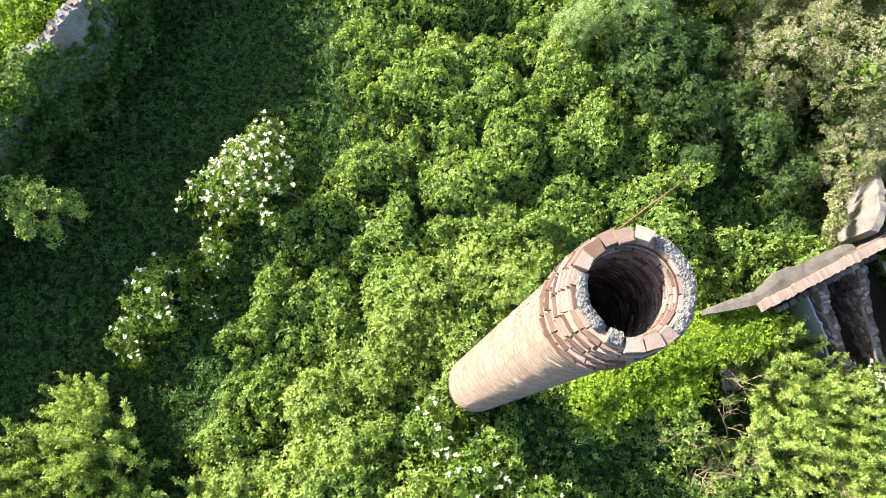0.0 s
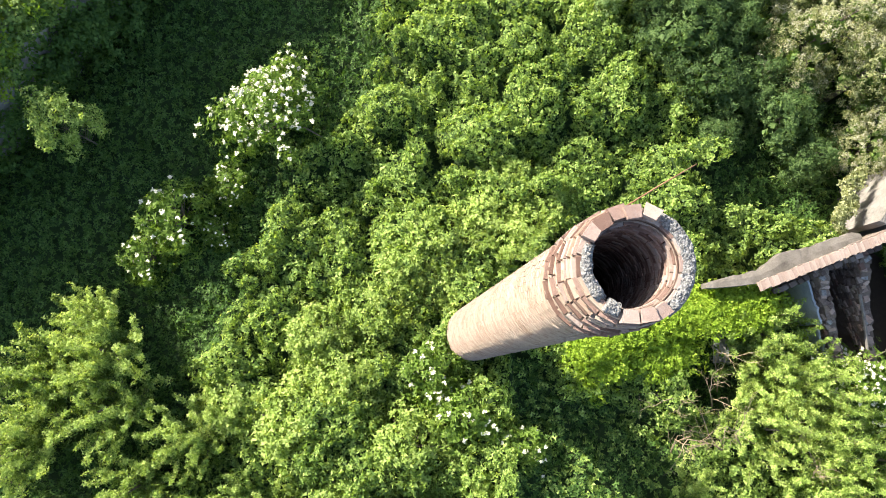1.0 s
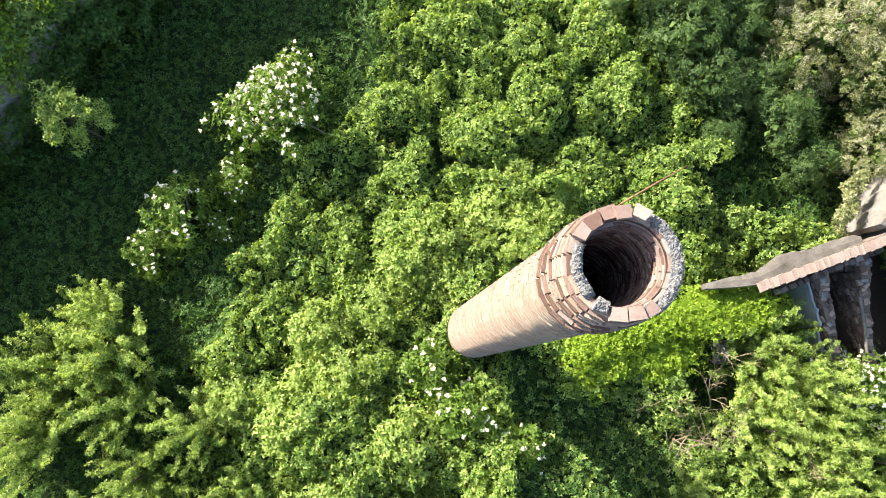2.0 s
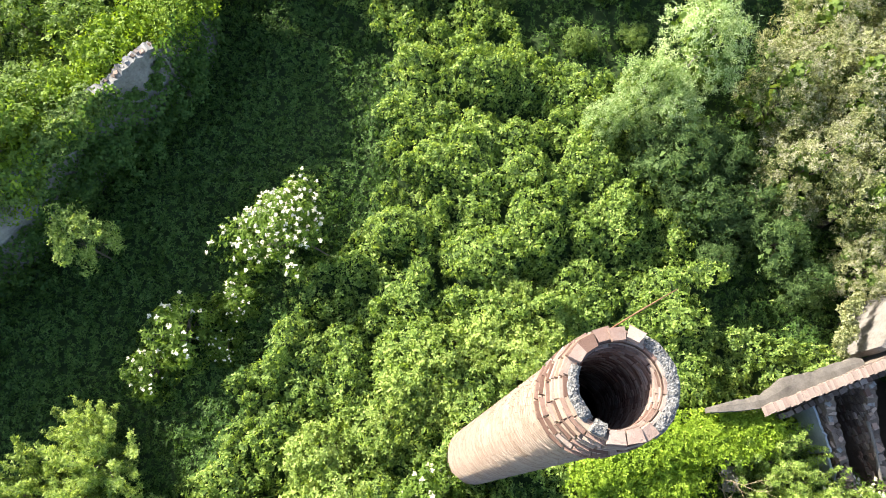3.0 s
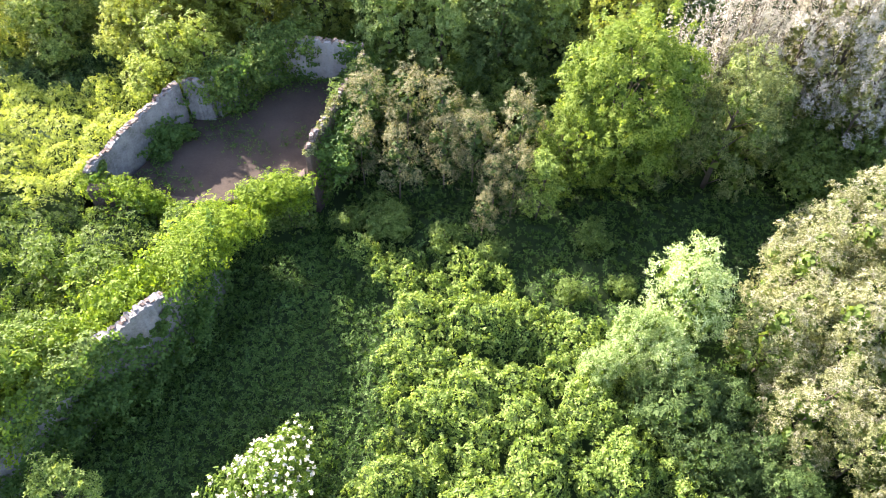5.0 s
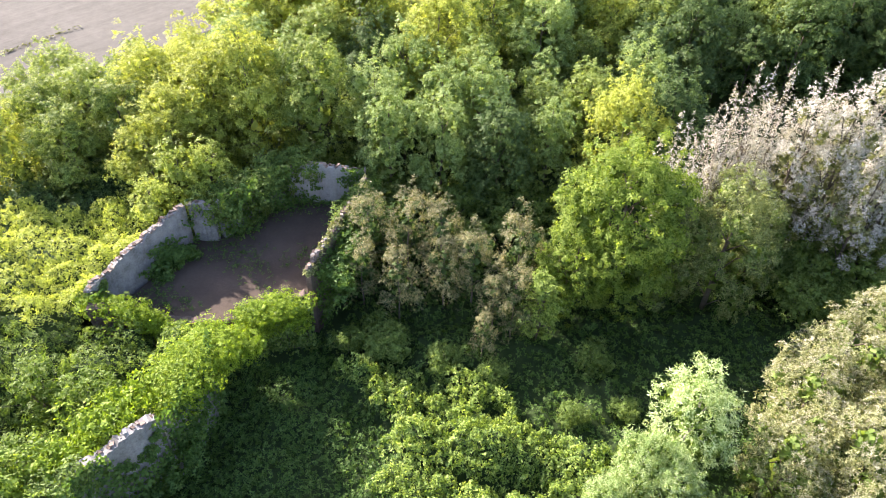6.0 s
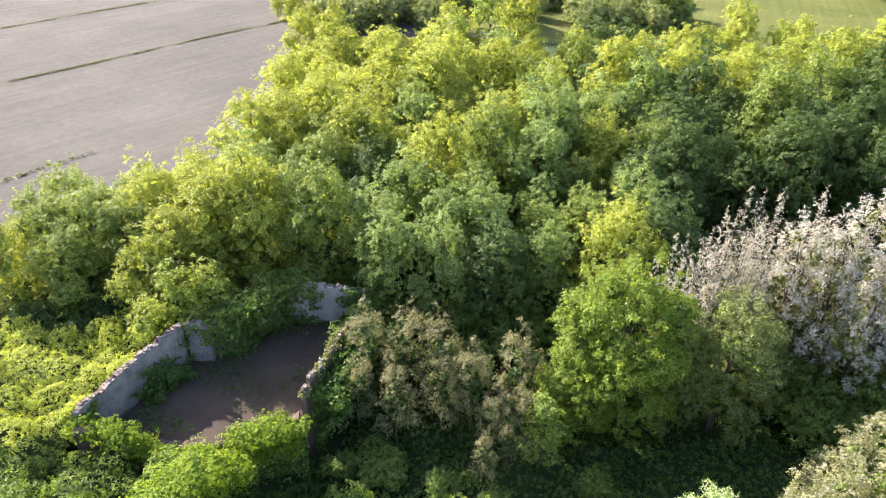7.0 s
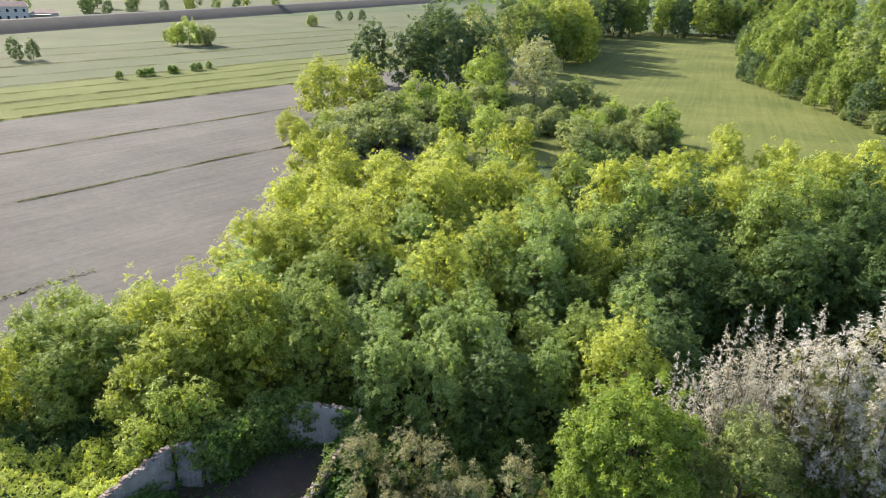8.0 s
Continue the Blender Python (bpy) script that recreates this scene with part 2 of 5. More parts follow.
# ---- small builders ----
def mesh_object(name, verts, faces, material, parent=None, smooth=False):
    me = bpy.data.meshes.new(name)
    me.from_pydata([tuple(v) for v in verts], [], [tuple(f) for f in faces])
    me.materials.append(material)
    if smooth:
        me.polygons.foreach_set("use_smooth", [True] * len(me.polygons))
    me.update()
    ob = new(name, me)
    ob.parent = parent
    return ob


def part(name, bm, material, parent, label=""):
    me = bpy.data.meshes.new(name)
    bm.to_mesh(me)
    bm.free()
    me.materials.append(material)
    ob = new(name, me)
    ob.parent = parent
    return tagged(ob, label)


def leaf_object(name, corners, material, parent=None):
    """One mesh of loose leaves from an array (n, corners, 3)."""
    n, k = corners.shape[:2]
    me = bpy.data.meshes.new(name)
    me.vertices.add(n * k)
    me.vertices.foreach_set("co", np.ascontiguousarray(corners, dtype=np.float32).ravel())
    me.loops.add(n * k)
    me.loops.foreach_set("vertex_index", np.arange(n * k, dtype=np.int32))
    me.polygons.add(n)
    me.polygons.foreach_set("loop_start", np.arange(0, n * k, k, dtype=np.int32))
    me.polygons.foreach_set("loop_total", np.full(n, k, dtype=np.int32))
    me.materials.append(material)
    me.update(calc_edges=True)
    ob = new(name, me)
    ob.parent = parent
    return ob


def unit(v):
    return v / np.maximum(np.linalg.norm(v, axis=1, keepdims=True), 1e-6)


def leaves(rng, p, normal, length, width=0.6, curl=0.18):
    """Pointed leaves at p that lie across normal; length an array or number."""
    n = len(p)
    length = np.broadcast_to(np.asarray(length, float), (n,)) * rng.uniform(0.65, 1.3, n)
    nn = unit(normal)
    a = unit(np.cross(nn, unit(rng.normal(size=(n, 3)))))
    b = np.cross(nn, a)
    L, W = length[:, None], (length * width)[:, None]
    lift = nn * L * curl
    return np.stack([p - a * L * 0.5, p - b * W * 0.5 + lift - a * L * 0.05, p + a * L * 0.5, p + b * W * 0.5 + lift - a * L * 0.05], axis=1)


def sprigs(rng, centre, normal, leaf, per=6, width=0.6, tilt=0.45):
    """Shoots of several leaves that spread like a star round each centre."""
    n = len(centre)
    nn = unit(normal)
    a = unit(np.cross(nn, unit(rng.normal(size=(n, 3)))))
    b = np.cross(nn, a)
    size = np.broadcast_to(np.asarray(leaf, float), (n,)) * rng.uniform(0.7, 1.35, n)
    out = []
    for k in range(per):
        ang = 2 * math.pi * (k + rng.uniform(-0.3, 0.3, n)) / per
        r = a * np.cos(ang)[:, None] + b * np.sin(ang)[:, None]
        t = rng.normal(tilt * (0.3 + 0.7 * (k % 2)), 0.3, n)[:, None]
        along = r * np.cos(t) + nn * np.sin(t) * 0.8
        face = unit(nn * np.cos(t) - r * np.sin(t) + rng.normal(size=(n, 3)) * 0.22)
        side = unit(np.cross(face, along))
        L = (size * rng.uniform(0.75, 1.2, n))[:, None]
        root = centre + along * L * 0.12 + nn * L * (0.25 * (k % 3) - 0.25)
        W = L * width
        out.append(np.stack([root + along * L * 0.1 - side * W * 0.5, root + along * L * 0.22 + side * W * 0.5, root + along * L], axis=1))
    return np.concatenate(out)


def tube(verts, faces, points, radii, sides=6):
    """Adds a tapered tube along points to the lists."""
    base = len(verts)
    pts = [Vector(p) for p in points]
    for i, (p, r) in enumerate(zip(pts, radii)):
        way = (pts[min(i + 1, len(pts) - 1)] - pts[max(i - 1, 0)]).normalized()
        side = way.cross(Vector((0.31, 0.87, 0.37))).normalized()
        up = way.cross(side)
        for k in range(sides):
            a = 2 * math.pi * k / sides
            verts.append(p + (side * math.cos(a) + up * math.sin(a)) * r)
    for i in range(len(pts) - 1):
        for k in range(sides):
            a, b = base + i * sides + k, base + i * sides + (k + 1) % sides
            faces.append((a, b, b + sides, a + sides))
    faces.append(tuple(base + k for k in range(sides))[::-1])
    faces.append(tuple(base + (len(pts) - 1) * sides + k for k in range(sides)))


def limb(verts, faces, first, points, radii):
    """A limb that grows out of the trunk whose rings start at vertex first."""
    root = Vector(points[0])
    near = min(range(first, min(first + 30, len(verts))), key=lambda i: (verts[i] - root).length_squared)
    base = len(verts)
    tube(verts, faces, points, radii, 5)
    faces.append((near, base, base + 1))


def box_faces(o=0):
    return [tuple(o + i for i in f) for f in ((0, 3, 2, 1), (4, 5, 6, 7), (0, 1, 5, 4), (1, 2, 6, 5), (2, 3, 7, 6), (3, 0, 4, 7))]


PROFILES = dict(
    round=lambda u: np.sqrt(np.clip(1 - (2 * u - 0.9) ** 2 / 1.25, 0.02, 1)),
    dome=lambda u: np.sqrt(np.clip(1 - u ** 2.2, 0.02, 1)),
    crown=lambda u: np.sqrt(np.clip(1 - u ** 3.6, 0.03, 1)) * np.clip(0.72 + 0.5 * u, 0, 1),
    column=lambda u: np.clip(1.05 - u, 0.04, 1) ** 0.55 * np.clip(u * 3 + 0.4, 0, 1),
    spread=lambda u: np.sqrt(np.clip(1 - (1.5 * u - 0.75) ** 2 * 1.4, 0.05, 1)),
)


def stem(verts, faces, first, number, points, radii):
    """The first stem of a plant, or a further one that leaves it at the foot."""
    if number == 0:
        tube(verts, faces, points, radii, 6)
    else:
        limb(verts, faces, first, points, radii)


def grow(name, seed, height, radius, leaf, clumps, per_clump, leaf_mat, bark_mat, crown_from=0.2, profile="round",
         clump_size=0.2, droop=0.0, upright=0.0, trunk_r=None, width=0.65, blossoms=0, stems=1, tilt=0.35):
    """A tree or shrub at the origin: a trunk with limbs, and a crown of leaf clumps."""
    rng = np.random.default_rng(seed)
    thing = new(name)
    z0 = height * crown_from
    u = rng.beta(1.25, 1.1, clumps)
    prof = PROFILES[profile](u)
    lobes = 1 + 0.22 * np.sin(3 * (ang := rng.uniform(0, 2 * math.pi, clumps)) + seed) + 0.12 * np.sin(5 * ang + 2 * seed)
    rad = radius * prof * lobes * (0.42 + 0.58 * np.sqrt(rng.uniform(0, 1, clumps)))
    c = np.stack([rad * np.cos(ang), rad * np.sin(ang), z0 + (height - z0) * u * 0.96], axis=1)
    spread = radius * clump_size * rng.uniform(0.6, 1.35, clumps)
    which = rng.integers(0, clumps, clumps * per_clump // 5)
    off = unit(rng.normal(size=(len(which), 3))) * (rng.uniform(0.35, 1, len(which)) ** 0.5)[:, None]
    off[:, 2] *= 0.62 + upright
    p = c[which] + off * spread[which][:, None]
    if droop:
        p[:, 2] -= droop * np.hypot(off[:, 0], off[:, 1]) ** 2 * spread[which]
    p[:, 2] = np.maximum(p[:, 2], 0.05)
    out = unit(p - np.array([0, 0, z0 + 0.3 * (height - z0)]))
    nrm = off * 0.75 + out * 0.5 + rng.normal(size=p.shape) * 0.36 + np.array([0, 0, 0.5])
    leaf_object("crown", sprigs(rng, p, nrm, leaf, 5, width, tilt), leaf_mat, thing)
    verts, faces = [], []
    r0 = trunk_r or height * 0.016 + 0.03
    for s in range(stems):
        lean = rng.normal(size=2) * radius * (0.10 if stems == 1 else 0.3)
        top = Vector((lean[0], lean[1], height * 0.74))
        mid = Vector((lean[0] * 0.35 + rng.normal() * 0.1, lean[1] * 0.35 + rng.normal() * 0.1, height * 0.42))
        first = len(verts) if s == 0 else first
        stem(verts, faces, first, s, points=[(rng.normal() * 0.05 * s, rng.normal() * 0.05 * s, -0.1), mid * 0.45, mid, (mid + top) / 2, top], radii=[r0 * 1.25, r0, r0 * 0.8, r0 * 0.5, r0 * 0.12])
        for i in rng.choice(clumps, min(clumps, 26 // stems), replace=False):
            tip = Vector(c[i])
            k = min(0.95, max(0.15, (tip.z / height) * rng.uniform(0.45, 0.8)))
            root = mid * (k / 0.5) if k < 0.5 else mid.lerp(top, (k - 0.5) / 0.5)
            bend = root.lerp(tip, 0.5) + Vector((0, 0, 0.12 * (tip - root).length))
            limb(verts, faces, first, [root, bend, tip], [r0 * 0.42 * (1.1 - k), r0 * 0.24 * (1.1 - k), 0.008])
    mesh_object("trunk", verts, faces, bark_mat, thing, True)
    if blossoms:
        idx = rng.choice(len(p), min(len(p), blossoms * 4), replace=False)
        high = [i for i in idx if out[i, 2] > 0.15 or p[i, 2] > height * 0.55][:blossoms]
        quads = []
        for i in high:
            o = p[i] + out[i] * 0.10 + np.array([0, 0, 0.05])
            nq = 14
            q = o + unit(rng.normal(size=(nq, 3))) * np.array([0.085, 0.085, 0.03]) * rng.uniform(0.3, 1.15, nq)[:, None]
            quads.append(leaves(rng, q, np.array([0, 0, 1.0]) + rng.normal(size=(nq, 3)) * 0.35, 0.075, 0.95, 0.1))
        tagged(leaf_object("blossoms", np.concatenate(quads), M["petal"], thing), "creamy white flat flower heads")
    return thing


def canopy(name, seed, height, radius, leaf, tufts_per_m, sprays, leaf_mat, bark_mat, foot=0.15, lobes=9, lobe=0.42, tuft=0.30, upright=0.2,
           width=0.6, tilt=0.35, droop=0.0, taper=0.45, trunk_r=None, inner=None, tips=None, tip_label="", loose=0.2):
    """A tree whose crown is a heap of leafy lobes, each one set with tufts; the inside is filled with larger, hidden leaves."""
    rng = np.random.default_rng(seed)
    thing = new(name)
    z0 = height * foot
    span = height - z0
    core = np.array([radius * 0.74, radius * 0.74, span * 0.42])
    u = (np.arange(lobes) + 0.4) / lobes
    ang = 2.39996 * np.arange(lobes) + seed + rng.normal(size=lobes) * 0.3
    rise = 0.97 - 1.75 * u ** (1.15 - 0.5 * taper)
    flat = np.sqrt(np.clip(1 - rise ** 2, 0, 1))
    size = radius * lobe * rng.uniform(0.75, 1.2, lobes)
    way = np.stack([np.cos(ang) * flat, np.sin(ang) * flat, rise], axis=1)
    heart = np.array([0, 0, z0 + span * 0.46])
    c = heart + way * core * rng.uniform(0.72, 0.98, lobes)[:, None]
    c[:, 2] = np.clip(c[:, 2], z0 * 0.5 + 0.2, height - size * (1 + upright))
    c = np.concatenate([c, [heart]])
    size = np.concatenate([size, [radius * 0.7]])
    stretch = np.stack([size, size, size * (1 + upright)], axis=1)
    stretch[-1, 2] = span * 0.46
    which = rng.choice(len(c), int(tufts_per_m * (size ** 2).sum() * 12), p=size ** 2 / (size ** 2).sum())
    way = rng.normal(size=(len(which), 3))
    way[:, 2] = np.where(way[:, 2] < -0.35, -way[:, 2], way[:, 2])
    way = unit(way)
    t = c[which] + way * stretch[which] * (rng.uniform(0.82, 1.08, len(which)) + 0.25 * (rng.uniform(0, 1, len(which)) < loose))[:, None]
    deepest = np.min(np.linalg.norm((t[:, None, :] - c[None]) / stretch[None], axis=2), axis=1)
    keep = (deepest > 0.78) & (t[:, 2] > 0.25)
    t, way = t[keep], way[keep]
    big = tuft * rng.uniform(0.55, 1.35, len(t))
    k = np.repeat(np.arange(len(t)), sprays)
    off = unit(rng.normal(size=(len(k), 3))) * rng.uniform(0.2, 1, len(k))[:, None] ** 0.6
    p = t[k] + off * big[k][:, None] * np.array([1, 1, 0.7 + upright * 0.5])
    if droop:
        p[:, 2] -= droop * (off[:, 0] ** 2 + off[:, 1] ** 2) * big[k]
    p[:, 2] = np.maximum(p[:, 2], 0.05)
    nrm = way[k] * 0.55 + off * 0.55 + rng.normal(size=p.shape) * 0.28 + np.array([0, 0, 0.42])
    if tips:
        pale = (off[:, 2] > -0.1) & (way[k][:, 2] > 0.1) & (rng.uniform(0, 1, len(t)) < 0.5)[k]
        tagged(leaf_object("pale_crown", sprigs(rng, p[pale], nrm[pale], leaf, 5, width, tilt), tips, thing), tip_label)
        p, nrm = p[~pale], nrm[~pale]
    leaf_object("crown", sprigs(rng, p, nrm, leaf, 5, width, tilt), leaf_mat, thing)
    # large inner leaves; a darker second material puts shade inside the crown
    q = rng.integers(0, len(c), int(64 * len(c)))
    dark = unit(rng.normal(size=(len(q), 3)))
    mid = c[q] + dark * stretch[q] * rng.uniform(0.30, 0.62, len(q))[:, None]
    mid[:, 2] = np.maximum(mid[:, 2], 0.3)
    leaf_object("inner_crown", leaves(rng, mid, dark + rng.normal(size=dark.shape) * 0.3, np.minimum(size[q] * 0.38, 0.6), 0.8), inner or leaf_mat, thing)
    verts, faces = [], []
    r0 = trunk_r or height * 0.010 + 0.03
    tube(verts, faces, [(0, 0, -0.1), (0.04, 0.05, height * 0.2), (-0.06, 0.03, height * 0.4), (0.05, -0.04, height * 0.6), (0, 0, height * 0.8)], [r0 * 1.3, r0, r0 * 0.8, r0 * 0.5, r0 * 0.15], 6)
    for tip in c[:-1]:
        z = max(0.1, min(height * 0.7, tip[2] - 0.6 * math.hypot(tip[0], tip[1])))
        root, end = Vector((0, 0, z)), Vector(tip)
        limb(verts, faces, 0, [root, root.lerp(end, 0.5) + Vector((0, 0, 0.06 * height)), end], [r0 * 0.4, r0 * 0.25, 0.01])
    mesh_object("trunk", verts, faces, bark_mat, thing, True)
    return thing


def plumes(name, seed, height, radius, limbs, leaf, count, leaf_mat, bark_mat, fat=0.45, start=0.12, droop=0.0, fall=0.38, width=0.4,
           tilt=0.6, inner=None, split=0.5, bend=0.7, blunt=0.6, trunk_r=None):
    """A tree or shrub of separate leafy sprays, each along its own limb; inner leaves may take a darker tone that puts
    shade inside.
    """
    rng = np.random.default_rng(seed)
    thing = new(name)
    verts, faces = [], []
    r0 = trunk_r or height * 0.012 + 0.03
    tube(verts, faces, [(0, 0, -0.1), (0.05, 0.03, height * 0.2), (0.02, -0.06, height * 0.42), (0, 0, height * 0.62)], [r0 * 1.2, r0, r0 * 0.7, r0 * 0.3], 7)
    ps, ns, ss = [], [], []
    for i in range(limbs):
        ang = 2.39996 * i + rng.normal() * 0.35
        reach = radius * math.sqrt((i + 0.3) / limbs) * rng.uniform(0.8, 1.15)
        top = height * (1 - fall * (reach / radius) ** 1.6) * rng.uniform(0.84, 1.04)
        low = height * start * rng.uniform(0.6, 1.6)
        def at(q):
            wob = 0.10 * radius * np.sin(q * 5 + i)
            return np.stack([math.cos(ang) * reach * q ** bend + wob * math.sin(ang), math.sin(ang) * reach * q ** bend - wob * math.cos(ang), low + (top - low) * q ** (1 / max(bend, 0.6)) * (1 + droop * 0.5) - droop * 0.5 * (top - low) * q ** 4], axis=1)
        n = int(count * (0.5 + 0.5 * top / height) / 5)
        q = 1 - (1 - 0.12) * rng.uniform(0, 1, n) ** 0.85
        off = unit(rng.normal(size=(n, 3))) * (rng.uniform(0, 1, n) ** 0.45)[:, None]
        puff = fat * rng.uniform(0.75, 1.25) * (1.04 - q) ** blunt * (0.8 + 0.35 * np.sin(q * 17 + 2 * i))
        p = at(q) + off * puff[:, None]
        ps.append(p)
        ns.append(off * 0.7 + np.array([0.25 * math.cos(ang), 0.25 * math.sin(ang), 0.5]) + rng.normal(size=(n, 3)) * 0.35)
        ss.append(q)
        lv, lf = [], []
        tube(lv, lf, [Vector(v) for v in at(np.array([0.0, 0.35, 0.7, 0.97]))], [r0 * 0.34, r0 * 0.2, r0 * 0.1, 0.004], 5)
        mesh_object("limb", lv, lf, bark_mat, thing, True)
    p, nrm, q = np.concatenate(ps), np.concatenate(ns), np.concatenate(ss)
    p[:, 2] = np.maximum(p[:, 2], 0.05)
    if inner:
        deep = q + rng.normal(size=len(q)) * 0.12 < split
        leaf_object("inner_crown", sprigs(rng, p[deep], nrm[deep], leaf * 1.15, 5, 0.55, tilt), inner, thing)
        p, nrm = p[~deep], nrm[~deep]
    leaf_object("crown", sprigs(rng, p, nrm, leaf, 5, width, tilt), leaf_mat, thing)
    mesh_object("trunk", verts, faces, bark_mat, thing, True)
    return thing


def place(proto, x, y, scale=1.0, turn=0.0, z=0.0, tall=1.0):
    return copy_thing(proto, Matrix.Translation((x, y, z)) @ Matrix.Rotation(turn, 4, "Z") @ Matrix.Diagonal((scale, scale, scale * tall, 1)))


def settle(ob, x, y, turn=0.0, z=0.0):
    ob.matrix_basis = Matrix.Translation((x, y, z)) @ Matrix.Rotation(turn, 4, "Z")
    return ob


# ---- ground and fields ----
def sheet(name, outline, z, material, label, cells=1):
    """A flat patch of land from its outline."""
    ob = mesh_object(name, [(x, y, z) for x, y in outline], [tuple(range(len(outline)))], material)
    return tagged(ob, label, "ground", kind="structure")


def ground_sheet():
    r = [(-4500, -4500), (4500, -4500), (4500, 4500), (-4500, 4500)]
    return sheet("ground", r, 0.0, M["ground"], "wild dark green ground under the thicket and woods")


ground_sheet()
FX, FY = 0.64, 0.77  # the way in which the field strips run
NX, NY = -0.77, 0.64  # across them


def strip(name, near, far, a, b, z, material, label):
    """A field strip between two distances across and two along, counted from the edge of the woods."""
    o = (-38.0, 48.0)
    pts = [(o[0] + FX * s + NX * w, o[1] + FY * s + NY * w) for s, w in ((a, near), (b, near), (b, far), (a, far))]
    return sheet(name, pts, z, material, label)


strip("ploughed_field", -4, 82, -160, 150, 0.03, M["plough"], "bare grey-brown ploughed field beside the woods")
strip("grass_strip", 82, 98, -160, 330, 0.035, M["fresh"], "pale green grass strip along the ploughed field")
strip("crop_strip", 98, 118, -160, 360, 0.04, M["fresh"], "thin yellow-green crop strip")
strip("crop_strip", 118, 150, -160, 380, 0.045, M["stubble"], "thin grey-green crop strip")
strip("crop_strip", 150, 185, -160, 420, 0.05, M["strip"], "pale green crop strip with mown edges")
strip("crop_strip", 185, 205, -160, 420, 0.055, M["stubble"], "dry stubble strip between green fields")
strip("crop_strip", 205, 265, -160, 460, 0.05, M["strip"], "pale green grass below the embankment")
sheet("far_field", [(-900, 250), (-215, 320), (-60, 640), (-200, 1500), (-1200, 900)], 0.04, M["strip"], "pale green fields beyond the embankment")
sheet("meadow", [(-12, 122), (20, 104), (44, 88), (112, 70), (112, 170), (132, 240), (172, 372), (50, 372), (40, 240), (24, 190), (2, 165)], 0.05, M["meadow"], "sunny yellow-green mown meadow between woods")


def tufts(name, across, a, b, count, tall, seed, label):
    """A ragged grassy furrow edge between two field strips."""
    rng = np.random.default_rng(seed)
    s = rng.uniform(a, b, count)
    w = across + rng.normal(size=count) * 0.14 + 0.5 * np.sin(s * 0.045) + 0.2 * np.sin(s * 0.17)
    keep = np.sin(s * 0.31) + np.sin(s * 0.83 + seed) + rng.normal(size=count) * 0.7 > -1.0
    s, w = s[keep], w[keep]
    pts = np.stack([-38 + FX * s + NX * w, 48 + FY * s + NY * w, rng.uniform(0.1, tall, len(s))], axis=1)
    ob = leaf_object(name, leaves(rng, pts, rng.normal(size=pts.shape) * 0.6 + np.array([0, 0, 0.8]), 0.26, 0.6), M["grass"])
    return tagged(ob, label, "grass", kind="stuff")


tufts("furrow_edge", 4.8, -40, 14, 900, 0.18, 3, "thin grassy furrow in the ploughed field")
tufts("furrow_edge", 31.7, -20, 66, 2600, 0.16, 4, "ragged grassy furrow across the ploughed field")
tufts("furrow_edge", 57.2, -10, 96, 3000, 0.16, 5, "ragged grassy furrow across the ploughed field")
tufts("furrow_edge", 82.0, -10, 125, 8000, 0.35, 6, "dark grassy edge where the ploughed field ends")
tufts("furrow_edge", 98.5, 0, 160, 5200, 0.4, 7, "dark grassy edge between crop strips")
tufts("furrow_edge", 90.5, 0, 150, 3600, 0.3, 11, "grassy ridge along a crop strip")
tufts("furrow_edge", 109.0, 0, 170, 3600, 0.3, 12, "grassy ridge along a crop strip")
tufts("furrow_edge", 133.0, 0, 210, 3000, 0.3, 13, "grassy ridge along a crop strip")
tufts("furrow_edge", 168.0, 10, 240, 3400, 0.4, 14, "grassy ridge along a crop strip")
tufts("furrow_edge", 118.5, 0, 190, 4600, 0.4, 8, "dark grassy edge between crop strips")
tufts("furrow_edge", 150.5, 10, 230, 5600, 0.45, 9, "dark grassy edge between crop strips")
tufts("furrow_edge", 185.5, 10, 250, 4200, 0.45, 10, "dark grassy edge between crop strips")


def embankment():
    """A long raised bank with a flat crest."""
    a, b = Vector((-330, -85, 0)), Vector((190, 1030, 0))
    way = (b - a).normalized()
    out = Vector((-way.y, way.x, 0))
    n, verts, faces = 60, [], []
    for i in range(n + 1):
        c = a.lerp(b, i / n)
        for d, z in ((0, 0), (1.5, 0.7), (8, 4.2), (12, 4.4), (22, 0)):
            w = 0.5 * noise.noise(c * 0.02 + Vector((d, 0, 0)))
            verts.append(c + out * (d + w) + Vector((0, 0, z)))
    for i in range(n):
        for k in range(4):
            q = i * 5 + k
            faces.append((q, q + 5, q + 6, q + 1))
    ob = mesh_object("embankment", verts, faces, M["bank"], None, True)
    return tagged(ob, "long grey-green river embankment with a flat crest", "embankment", kind="structure")


embankment()


# ---- thicket: a height map of bramble mounds ----
X0, X1, Y0, Y1, CELL = -30.0, 25.0, -13.0, 36.0, 0.125
GX, GY = np.meshgrid(np.arange(X0, X1, CELL), np.arange(Y0, Y1, CELL), indexing="ij")
# the overgrown wall line west of the thicket
RIDGE = [(-23.0, 1.5), (-19.0, 6.0), (-15.5, 10.4), (-14.2, 12.7), (-12.7, 14.6), (-11.1, 16.4), (-10.2, 19.0), (-10.4, 21.0)]


def ridge_side(x, y):
    """Distance west of the ridge line (negative east of it)."""
    ry = [q[1] for q in RIDGE]
    rx = [q[0] for q in RIDGE]
    return (np.interp(y, ry, rx) - x) * 0.8


def splat(h, rng, count, area, radius, tall, floor=0.0):
    """Raises h to a set of rounded mounds."""
    for _ in range(count):
        cx, cy = rng.uniform(area[0], area[1]), rng.uniform(area[2], area[3])
        r = rng.uniform(*radius)
        e = rng.uniform(0.7, 1.4)
